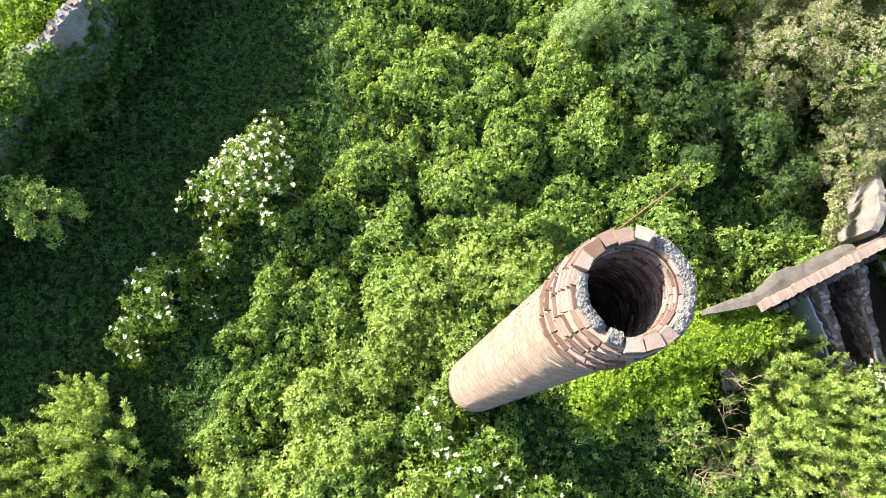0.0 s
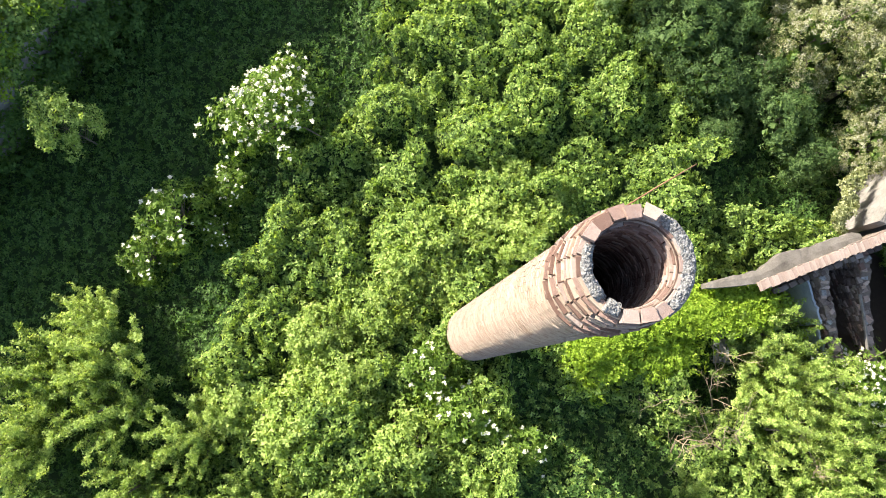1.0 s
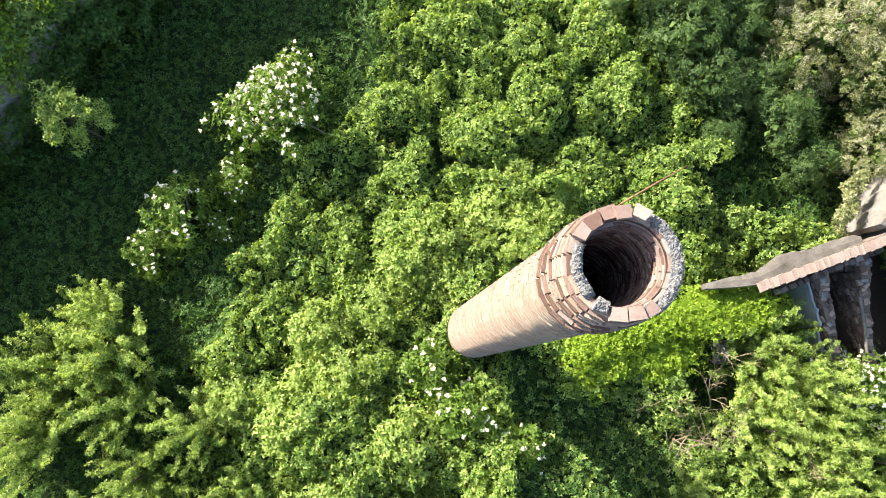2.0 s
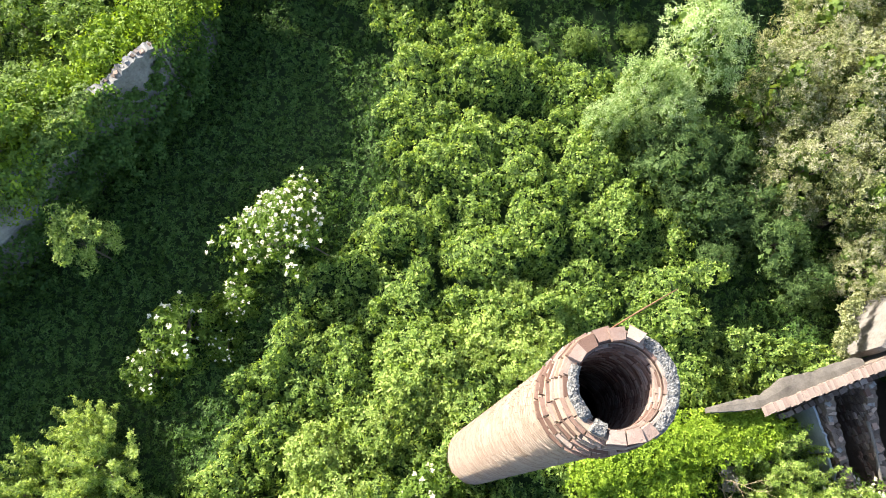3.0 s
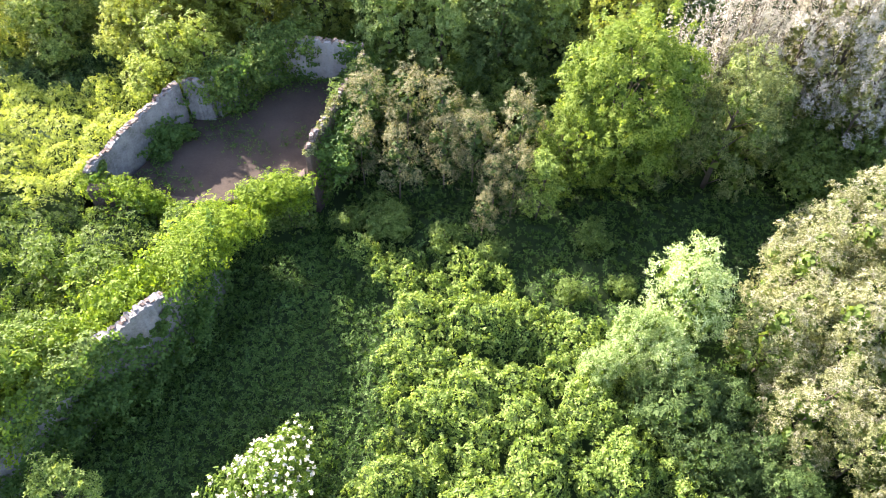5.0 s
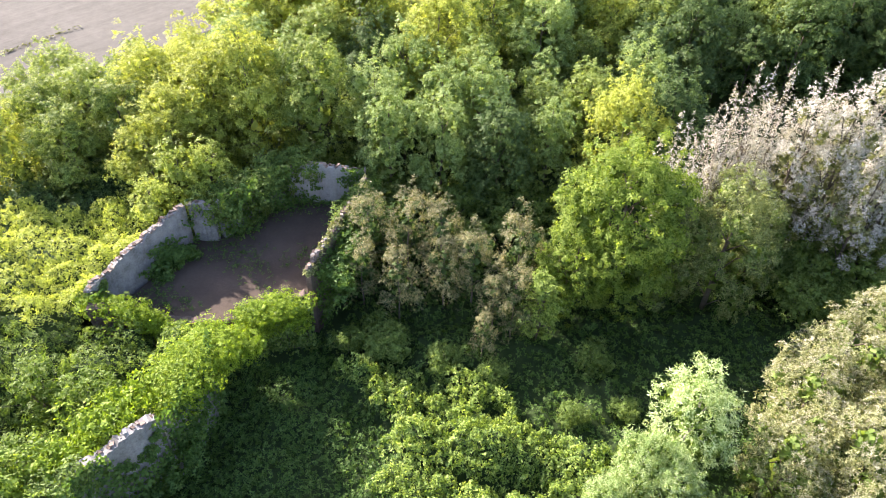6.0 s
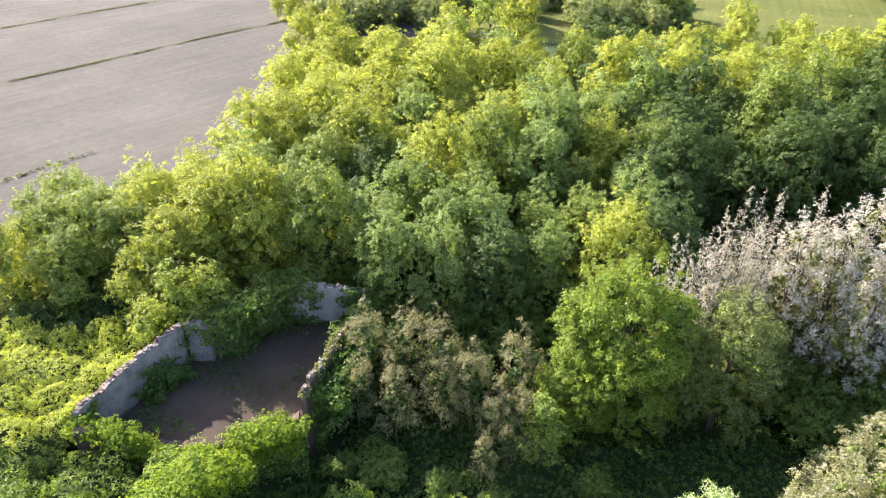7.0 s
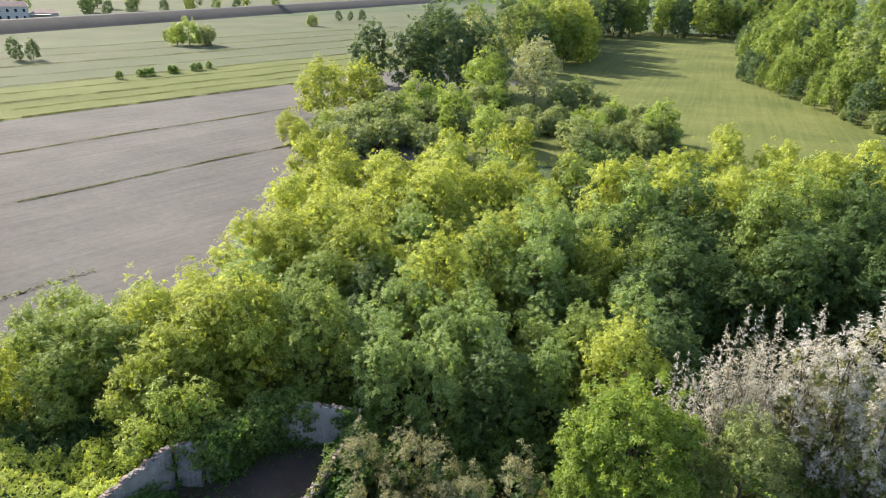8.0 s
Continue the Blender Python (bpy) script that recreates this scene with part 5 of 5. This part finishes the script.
willow_skirt = settle(tagged(canopy("willow_bush", 128, 4.6, 1.7, 0.13, 3.0, 8, M["forest"], M["bark"], 0.05, 9, 0.42, 0.34, 0.3, 0.4, 0.5, 0.6, 0.3), "dull green willow bush below the silvery tree", "shrub", "willow bushes"), 10.6, 12.4)
for x, y, sc in ((9.5, 13.2, 0.8), (11.4, 10.4, 0.85), (12.4, 12.6, 0.9), (11.7, 8.3, 0.6), (14.2, 9.0, 0.85), (13.2, 10.6, 0.8), (15.2, 7.4, 0.7)):
    place(willow_skirt, x, y, sc, x * 2.7)
pale_bush = settle(tagged(grow("pale_bush", 127, 4.8, 1.0, 0.12, 36, 110, M["locust"], M["bark"], 0.35, "spread", 0.36, stems=2, trunk_r=0.03), "sprawling pale yellow-green bush lit above the shade", "shrub"), -13.3, 8.7)
beige_tree = settle(tagged(canopy("olive_willow", 122, 8.0, 2.4, 0.105, 3.6, 13, M["beige"], M["bark"], 0.06, 13, 0.32, 0.30, 0.25, 0.45, 0.5, 0.9, 0.4, None, M["shrub"], M["cream"], "cream-white hanging seed tufts", 0.4), "dusty olive-beige tree with pale seed tufts", "tree", "dusty pale trees"), 18.6, 19.8)
for x, y, sc in ((16.4, 17.8, 1.0), (14.8, 15.0, 0.95), (14.9, 11.5, 0.86), (17.6, 14.4, 1.06), (17.0, 10.3, 0.95), (17.2, 7.6, 0.62), (20.4, 16.6, 1.1), (20.0, 12.4, 1.0), (19.2, 8.2, 0.8), (21.2, 21.0, 1.05)):
    place(beige_tree, x, y, sc, x * 2.3 + y)
sapling = settle(tagged(grow("sapling", 123, 6.0, 0.95, 0.15, 50, 80, M["locust"], M["bark"], 0.06, "column", 0.42, trunk_r=0.05), "slender young light green sapling", "tree"), 5.7, 24.3)
tan_shrub = settle(tagged(canopy("tamarisk", 124, 7.6, 1.5, 0.11, 3.2, 12, M["tan"], M["bark"], 0.1, 8, 0.40, 0.36, 0.0, 0.34, 0.2, 1.5, 0.5, 0.06, M["forest"]), "tan-tipped feathery tamarisk in front of the woods", "shrub", "tan tamarisks"), -3.4, 28.9)
for x, y, sc in ((-1.2, 28.7, 1.0), (0.6, 28.2, 0.98), (2.3, 26.6, 0.92), (4.8, 27.4, 0.98), (3.4, 25.0, 0.72), (4.4, 24.6, 0.78), (-1.6, 25.7, 0.80), (2.8, 23.2, 0.5), (0.8, 26.6, 0.8), (-3.6, 26.6, 0.78), (6.6, 26.4, 0.7)):
    place(tan_shrub, x, y, sc, x * 1.9 + y)
wall_bush = settle(tagged(canopy("locust_bush", 151, 7.2, 1.5, 0.13, 3.4, 7, M["sunny"], M["bark"], 0.1, 9, 0.4, 0.28, 0.3), "sunny yellow-green bush behind the plastered wall", "shrub", "bushes by the ruin"), -15.2, 29.9)
place(wall_bush, -14.0, 31.6, 1.15, 4.0)
place(wall_bush, -12.6, 32.4, 1.1, 5.0)
low_fern = settle(tagged(canopy("bramble_clump", 129, 1.8, 1.5, 0.12, 4.0, 6, M["shrub"], M["bark"], 0.05, 6, 0.5, 0.24, 0.0), "leggy bramble clump at the foot of the ivy wall", "shrub"), -2.4, 23.6)


# added to cast shade over the thicket; the tall western ones are mostly unseen
scrub_tree = settle(tagged(grow("hawthorn", 126, 6.8, 2.0, 0.18, 60, 130, M["elder"], M["bark"], 0.15, "round", 0.30, stems=2), "fresh green hawthorn added on the overgrown ruin to shade the thicket", "tree", "hawthorns on the ridge"), -17.0, 12.4)
for x, y, sc in ((-15.8, 14.2, 0.8), (-19.2, 10.4, 1.0), (-20.4, 8.8, 1.1), (-22.2, 7.0, 1.2), (-14.6, 18.0, 0.72), (-18.8, 15.4, 0.85), (-24.4, 4.8, 1.2), (-17.0, 18.6, 0.7), (-16.6, 12.2, 1.1), (-23.6, 8.0, 1.2)):
    place(scrub_tree, x, y, sc, x * 2 + y)

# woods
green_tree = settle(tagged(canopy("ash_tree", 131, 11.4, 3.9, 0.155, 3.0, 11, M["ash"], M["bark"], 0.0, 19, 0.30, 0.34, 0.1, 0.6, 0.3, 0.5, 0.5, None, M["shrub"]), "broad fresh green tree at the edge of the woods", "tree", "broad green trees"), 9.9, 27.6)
place(green_tree, 7.6, 26.2, 0.62, 2.0)
olive_tree = settle(tagged(canopy("olive_ash", 134, 9.8, 2.7, 0.14, 3.0, 9, M["olive_green"], M["bark"], -0.08, 13, 0.34, 0.30, 0.3, 0.45, 0.4, 0.3, 0.4, None, M["shrub"]), "olive-green tree with pale twigs before the poplars", "tree", "broad green trees"), 15.6, 27.2)
place(olive_tree, 13.0, 27.4, 0.85, 1.2)
place(olive_tree, 17.6, 28.4, 0.78, 3.1)
white_tree = settle(tagged(canopy("white_poplar", 132, 13.6, 1.9, 0.13, 3.0, 9, M["white"], M["bark"], 0.05, 15, 0.30, 0.27, 1.1, 0.42, 0.7, 0.0, 0.4, 0.10, M["beige"]), "tall whitish poplar with pale pointed crown", "tree", "white poplars"), 21.0, 30.0)
white_slim = settle(tagged(plumes("white_poplar", 133, 14.6, 1.7, 12, 0.13, 1000, M["white"], M["bark"], 0.8, 0.2, 0.0, 0.4, 0.36, 0.8, M["beige"], 0.36, 0.85, 0.5), "slender whitish poplar with pale pointed plumes", "tree", "white poplars"), 16.8, 31.6)
for x, y, k, sc in ((12.8, 29.9, 1, 0.86), (15.4, 31.2, 1, 0.94), (18.5, 32.0, 1, 0.98), (19.4, 30.6, 0, 0.94), (20.6, 31.8, 1, 1.0), (21.6, 30.2, 0, 0.95), (23.4, 31.6, 0, 1.02), (25.4, 30.4, 0, 0.98), (22.8, 28.4, 0, 0.8), (26.8, 32.2, 0, 1.0), (25.4, 27.6, 0, 0.8), (24.4, 29.0, 1, 0.9), (28.4, 30.4, 0, 1.0)):
    place((white_tree, white_slim)[k], x, y, sc, x * 3.1 + y)

def wood_set(leaf, dense, sprays, seed, foot):
    """Six kinds of woodland tree: leaf size, tufts to a square metre, sprays to a tuft, and where the crown begins."""
    def kind(name, k, height, radius, mat, label, category, group, upright=0.15, lobes=11, size=0.40, taper=0.4, tuft=0.32):
        return tagged(canopy(name, seed + k, height, radius, leaf, dense, sprays, M[mat], M["bark"], foot, lobes, size, tuft, upright, 0.6, 0.35, 0.2, taper, 0.09), label, category, group)
    return [
        kind("locust_tree", 1, 12.0, 3.2, "acacia", "sunlit yellow-green locust tree in the woods", "tree", "locust trees"),
        kind("locust_tree", 2, 12.0, 2.9, "acacia", "sunlit yellow-green locust tree in the woods", "tree", "locust trees", 0.3),
        kind("poplar_tree", 3, 12.5, 2.4, "poplar", "grey-green poplar tree in the woods", "tree", "poplars", 0.5, 12, 0.36, 0.55, 0.28),
        kind("woodland_tree", 4, 12.0, 3.0, "forest", "deep green leafy tree inside the woods", "tree", "woodland trees", 0.2),
        kind("woodland_tree", 5, 11.5, 2.8, "wood_green", "mid-green leafy tree inside the woods", "tree", "woodland trees", 0.3),
        kind("locust_tree", 6, 12.0, 4.4, "acacia", "broad domed yellow-green locust tree in the woods", "tree", "locust trees", 0.0, 20, 0.27, 0.55),
    ]


wood_kinds = wood_set(0.155, 3.2, 7, 140, -0.05)
wood_back = wood_set(0.20, 2.8, 5, 240, 0.0)
for i, ob in enumerate(wood_kinds):
    settle(ob, (-13.9, -9.2, 10.1, 19.4, -7.2, 0.3)[i], (49.8, 55.0, 51.7, 52.8, 38.6, 44.6)[i])
for i, ob in enumerate(wood_back):
    settle(ob, (-10.5, -4.5, 6.5, 26.5, 1.5, -5.6)[i], (69.0, 66.0, 70.5, 68.0, 74.0, 57.0)[i])
named = [(0, -15.8, 35.4, 0.86), (1, -13.6, 37.4, 0.94), (0, -11.4, 38.2, 1.0), (0, -16.4, 33.4, 0.72), (4, -21.4, 38.2, 0.86), (4, -19.0, 36.8, 0.82), (4, -23.8, 37.4, 0.78), (4, -26.0, 39.5, 0.74), (4, -24.2, 41.2, 0.80), (0, -18.2, 40.0, 0.9),
         (1, -11.4, 50.0, 1.04), (1, 4.6, 51.4, 1.0), (4, 4.2, 48.2, 1.05),
         (2, -3.6, 38.5, 0.88), (2, 0.6, 37.9, 0.88), (2, 3.0, 38.2, 0.92), (2, 13.3, 53.8, 1.04), (2, 8.6, 50.6, 1.1), (4, 10.5, 40.7, 0.82), (2, 17.9, 57.6, 1.12), (2, 22.9, 50.8, 0.8), (4, 27.9, 55.1, 1.12), (4, 33.9, 59.3, 1.12), (3, 37.5, 57.8, 1.12), (2, 7.5, 42.6, 0.74)]
taken = [(x, y) for _, x, y, _ in named] + [(0.3, 44.6), (-0.9, 46.0), (2.2, 45.2), (-5.6, 57.0), (-13.9, 49.8), (-9.2, 55.0), (10.1, 51.7), (19.4, 52.8), (-7.2, 38.6), (-10.5, 69.0), (-4.5, 66.0), (6.5, 70.5), (26.5, 68.0), (1.5, 74.0)]
wr = random.Random(77)
tries = 0
while len(named) < 175 and tries < 9000:
    tries += 1
    y = wr.uniform(34.5, 78)
    left = -24 + (y - 38) * 0.62 if y < 54 else -14.1 - (y - 54) * 0.05
    x = wr.uniform(left, 16 + y * 0.62)
    if y < 42 and -11.5 < x < -3.5 and y < 36.5:
        continue
    if x > 15 and y < 47 or x > 8 and y < 34:
        continue
    if min((x - a) ** 2 + (y - b) ** 2 for a, b in taken) < (3.0 if y < 60 else 3.7) ** 2:
        continue
    edge = x - left
    if y > 60 and wr.random() < 0.75:
        k = wr.choice((0, 1))
    elif edge < 9:
        k = wr.choice((0, 1, 0, 1, 4))
    elif y < 46 and x < 8:
        k = wr.choice((2, 4, 2, 3))
    else:
        k = wr.choice((3, 3, 3, 4, 3) if x > 14 else (2, 4, 0, 1, 0))
    named.append((k, x, y, wr.uniform(0.72, 1.08) * (0.8 if edge < 7 and y < 50 else 1.0)))
    taken.append((x, y))
for k, x, y, sc in named:
    place((wood_kinds if y < 54 else wood_back)[k], x, y, sc, wr.uniform(0, 6.28), 0, wr.uniform(0.94, 1.06))
# low growth along the edge of the woods
low = settle(tagged(canopy("hazel_bush", 150, 3.4, 1.9, 0.15, 2.4, 7, M["shrub"], M["bark"], 0.05, 8, 0.42, 0.36, 0.1), "low leafy bush under the wood's edge", "shrub", "bushes at the wood's edge"), -18.5, 36.2)
for x, y, sc in ((-21, 33.5, 0.8), (-24, 33.0, 0.9), (-27, 36, 0.9), (-29, 40, 0.8), (-27.5, 43.5, 0.7), (-12.5, 35.6, 0.8), (-2.5, 34.5, 1.0), (1.5, 33.6, 1.1), (5.0, 33.0, 1.1), (8.5, 33.6, 1.0), (-5.5, 36.0, 1.0), (2.5, 30.6, 0.9), (6.0, 30.0, 0.8), (-2.4, 30.8, 0.9), (8.4, 22.6, 0.55), (7.0, 19.4, 0.4), (9.6, 19.6, 0.4), (12.2, 17.6, 0.5), (-1.8, 23.4, 0.6), (0.8, 22.6, 0.5), (3.2, 21.6, 0.45), (-22.5, 30.5, 0.8), (-26.0, 29.5, 0.8), (-4.2, 23.6, 0.5), (20.2, 26.4, 0.9), (22.8, 25.6, 0.9), (19.0, 29.2, 1.0), (21.6, 28.4, 1.0), (24.2, 28.0, 1.1), (26.6, 29.4, 1.2), (23.2, 31.0, 1.1), (25.2, 26.4, 1.0), (20.6, 31.0, 1.2), (27.6, 33.6, 1.2)):
    place(low, x, y, sc, x + 2 * y)

# far trees and bushes
def far_kind(name, seed, height, radius, leaf, dense, mat, label, category, group, upright=0.2, foot=-0.14, lobes=13, inner=None, tuft=0.5, size=0.34):
    return tagged(canopy(name, seed, height, radius, leaf, dense, 6, M[mat], M["bark"], foot, lobes, size, tuft, upright, 0.7, 0.35, 0.1, 0.5, 0.12, inner, loose=0.3), label, category, group)


far_kinds = [
    far_kind("golden_willow", 161, 11, 5.0, 0.23, 1.5, "acacia", "rounded golden-green willow beyond the woods", "tree", "far trees"),
    far_kind("dark_oak", 162, 15, 5.4, 0.40, 0.6, "oak", "dark green oak beyond the woods", "tree", "far trees"),
    far_kind("grey_willow", 163, 5.5, 3.4, 0.23, 1.2, "hazed_willow", "grey-green willow bush beyond the woods", "shrub", "far bushes", tuft=0.42),
    far_kind("tan_tree", 164, 15, 6.0, 0.25, 0.9, "pale_tan", "broad pale tan tree beyond the woods", "tree", "far trees", 0.4, 0.05),
    far_kind("far_tree", 165, 17, 5.0, 0.40, 0.6, "wood_green", "tall green tree of the far wood", "tree", "far trees", 0.3),
    far_kind("far_poplar", 166, 19, 4.0, 0.45, 0.5, "hazed_willow", "tall grey-green poplar of the far wood", "tree", "far trees", 0.5),
    far_kind("lone_willow", 167, 9, 4.0, 0.24, 1.2, "locust", "pale green rounded willow beyond the woods", "tree", "far trees"),
]
spots = [(0, -22.5, 137, 1.05), (1, -6, 172, 1.15), (2, -13.5, 124, 1.1), (3, 21.5, 154, 1.0), (4, 96, 181, 1.05), (5, 97, 163, 1.05), (6, -3.6, 136, 1.05)]
for k, x, y, sc in spots:
    far_kinds[k].matrix_basis = Matrix.Translation((x, y, 0)) @ Matrix.Diagonal((sc, sc, sc, 1))
fr = random.Random(91)
more = [(2, -17.5, 110, 0.8), (2, -13.0, 108, 0.9), (2, -9.0, 112, 0.9), (2, -15.5, 115, 1.0), (2, -5.0, 116, 0.9), (2, -11.0, 118, 1.1), (6, -18.5, 118, 0.6), (2, -1.0, 112, 0.8), (0, -19.0, 107, 0.4), (0, -15.0, 141, 0.95), (0, -24.5, 116, 0.5), (0, -22.0, 112, 0.42), (2, -8.5, 126, 1.2), (1, -17, 178, 0.95), (1, 3, 170, 1.2), (1, 11, 173, 1.1), (1, -1, 180, 1.2), (6, 10.5, 153, 1.35), (5, 13, 164, 0.8), (0, 43, 238, 1.85), (0, 50, 252, 1.6), (3, 12, 205, 1.1), (5, 20, 214, 1.0),
        (2, -19.5, 121, 0.8), (2, 3.0, 140, 1.0), (2, 8.5, 143, 1.1), (2, 14, 145, 0.9), (2, 27, 150, 1.0), (2, 31, 155, 1.1), (2, 35, 148, 0.8),
        (6, -88, 255, 1.0), (2, -83, 257, 1.1), (6, -92, 254, 0.8), (1, -121, 205, 0.40), (1, -117, 207, 0.36), (2, -100, 268, 0.7), (2, -61, 350, 0.9), (1, -53, 385, 0.34), (1, -41, 390, 0.38), (1, -47, 388, 0.3),
        (1, -176, 366, 0.55), (1, -160, 382, 0.6), (1, -168, 372, 0.5), (1, -148, 395, 0.5), (4, -136, 400, 0.6), (4, -126, 415, 0.55), (1, -116, 420, 0.5), (4, -98, 440, 0.6), (1, -205, 350, 0.5), (4, -215, 380, 0.8), (1, -190, 395, 0.8), (4, -175, 420, 0.9), (1, -150, 450, 0.9), (4, -125, 470, 0.9), (1, -200, 430, 0.9)]
for i in range(44):
    more.append((fr.choice((2, 2, 2, 2, 6)), -14 + i * 1.3 + fr.uniform(-1, 1), 112 + fr.uniform(0, 34), fr.uniform(0.5, 0.95)))
# woods on the sunny side of the meadow
for i in range(46):
    y = fr.uniform(205, 335)
    edge = 36 + (y - 205) * 0.34
    more.append((fr.choice((5, 4, 1, 5, 4, 1)), edge - 3 - abs(fr.gauss(0, 16)), y, fr.uniform(0.85, 1.2)))
for i in range(40):
    more.append((fr.choice((4, 4, 1, 1, 5)), 60 + i * 3.6 + fr.uniform(-3, 3), 334 + i * 0.6 + fr.uniform(0, 40), fr.uniform(1.05, 1.45)))


def wood_line(y):
    """The meadow's eastern edge."""
    return 86 + max(0, y - 205) * 0.40


for i in range(40):
    y = fr.uniform(124, 300)
    d = 6 + fr.uniform(0, 26)
    more.append((fr.choice((4, 6, 4, 4, 1)), wood_line(y) + d, y, fr.uniform(0.85, 1.15) * (0.8 if d < 10 else 1.0)))
for i in range(26):
    y = 126 + i * 6.2
    more.append((fr.choice((4, 2, 1)), wood_line(y) + 3.5 + fr.uniform(-1, 1), y, fr.uniform(0.35, 0.7)))
for i in range(26):
    more.append((fr.choice((4, 1, 4)), 132 + fr.uniform(0, 150), 305 + fr.uniform(0, 90), fr.uniform(1.0, 1.4)))
for k, x, y, sc in more:
    place(far_kinds[k], x, y, sc, fr.uniform(0, 6.28))
row_bush = settle(tagged(grow("vine_bush", 170, 2.1, 0.9, 0.24, 26, 50, M["shrub"], M["bark"], 0.05, "dome", 0.4), "small dark bush in a row across the far field", "shrub", "row of field bushes"), -80, 178)
for x, y in ((-76.6, 182.6), (-74.6, 185.4), (-71.4, 189.6), (-67.2, 195.6), (-64.2, 200.0), (-75.6, 184.0), (-70.6, 190.8), (-66.2, 197.0)):
    place(row_bush, x, y, 1.0, x)

# far woods that close the horizon
def far_woods():
    r = np.random.default_rng(200)
    n = 22000
    a = r.uniform(0, 2 * math.pi, n)
    d = r.uniform(620, 900, n)
    p = np.stack([np.cos(a) * d, np.sin(a) * d, r.uniform(0, 1, n) ** 1.5 * (11 + 4 * np.sin(a * 23))], axis=1)
    nrm = r.normal(size=p.shape) + np.array([0, 0, 0.6])
    return tagged(leaf_object("far_woods", leaves(r, p, nrm, 4.5, 0.8), M["oak"]), "hazy dark green woods on the horizon", "woods", kind="stuff")


far_woods()


def farmhouse():
    house = tagged(new("farmhouse"), "white two-storey farmhouse with a low clay roof beyond the embankment", "house")
    def block(name, x0, x1, y0, y1, z0, z1, mat, parent=house):
        bm = bmesh.new()
        v = [bm.verts.new(q) for q in ((x0, y0, z0), (x1, y0, z0), (x1, y1, z0), (x0, y1, z0), (x0, y0, z1), (x1, y0, z1), (x1, y1, z1), (x0, y1, z1))]
        for q in box_faces():
            bm.faces.new([v[i] for i in q])
        bmesh.ops.bevel(bm, geom=bm.edges[:], offset=0.03, segments=1, affect="EDGES")
        return part(name, bm, mat, parent)
    block("wall", -8, 8, 0, 9, 0, 6.4, M["wall_white"])
    block("wing_wall", 8.1, 20, 2, 9, 0, 3.4, M["wall_white"])
    for name, x0, x1, y0, y1, z, h in (("roof", -8.6, 8.6, -0.6, 9.6, 6.4, 2.2), ("wing_roof", 8.7, 20.6, 1.4, 9.6, 3.4, 1.4)):
        bm = bmesh.new()
        ym = (y0 + y1) / 2
        v = [bm.verts.new(q) for q in ((x0, y0, z), (x1, y0, z), (x1, y1, z), (x0, y1, z), (x0 + 2, ym, z + h), (x1 - 2, ym, z + h))]
        for q in ((0, 1, 5, 4), (1, 2, 5), (2, 3, 4, 5), (3, 0, 4), (3, 2, 1, 0)):
            bm.faces.new([v[i] for i in q])
        part(name, bm, M["roof_tile"], house)
    for z in (1.0, 4.0):
        for k in range(5):
            x = -6.4 + k * 3.2
            w = block("window", x - 0.65, x + 0.65, -0.06, -0.004, z, z + 1.5, M["wall_white"])
            block("pane", x - 0.5, x + 0.5, -0.09, -0.062, z + 0.12, z + 1.38, M["glass_dark"], w)
    block("awning", 9, 17, -2, 1.9, 2.9, 3.1, M["wall_white"])
    for x in (9.2, 13, 16.8):
        block("awning_post", x - 0.08, x + 0.08, -1.9, -1.74, 0, 2.9, M["timber"])
    house.matrix_basis = pose(-192, 326, 0, 0, 0, 28)


farmhouse()


# ---- dead branches and tufts near the chimney ----
def dead_branch(seed, x, y, z, size, label):
    r = random.Random(seed)
    v, f = [], []
    def limb(p, way, length, rad, depth):
        pts, q = [p], p
        for i in range(3):
            way = (way + Vector((r.uniform(-0.35, 0.35), r.uniform(-0.35, 0.35), r.uniform(-0.15, 0.3)))).normalized()
            q = q + way * length / 3
            pts.append(q)
        tube(v, f, pts, [rad, rad * 0.8, rad * 0.6, rad * 0.35], 5)
        if depth:
            for i in range(3):
                limb(pts[1 + i % 3], (way + Vector((r.uniform(-1, 1), r.uniform(-1, 1), r.uniform(-0.2, 0.6)))).normalized(), length * 0.6, rad * 0.55, depth - 1)
    limb(Vector((0, 0, 0)), Vector((-0.5, 0.5, 0.8)), size, 0.035, 3)
    ob = tagged(mesh_object("dead_branch", v, f, M["dead_wood"], None, True), label, "branch", "dead branches")
    ob.location = (x, y, z)
    return ob


dead_branch(1, 10.1, -2.9, 0.9, 2.0, "bleached dead branches of a fallen shrub")
dead_branch(2, 11.2, -1.7, 0.9, 2.2, "twisted tan dead twigs reaching out of the shade")
dead_branch(3, 11.8, -4.6, 0.5, 2.4, "bleached dead branches of a fallen shrub")
dead_branch(4, 15.0, -4.4, 1.5, 2.4, "bleached dead branches of a fallen shrub")
dead_branch(5, 9.4, -4.2, 0.5, 1.8, "bleached dead branches of a fallen shrub")
dead_branch(6, 10.7, -2.2, 1.5, 1.5, "twisted tan dead twigs reaching out of the shade")
dead_branch(7, 10.5, -3.6, 1.4, 1.7, "twisted tan dead twigs reaching out of the shade")
dead_branch(8, 11.6, -3.8, 2.0, 1.9, "curling dry branches over a green shrub")
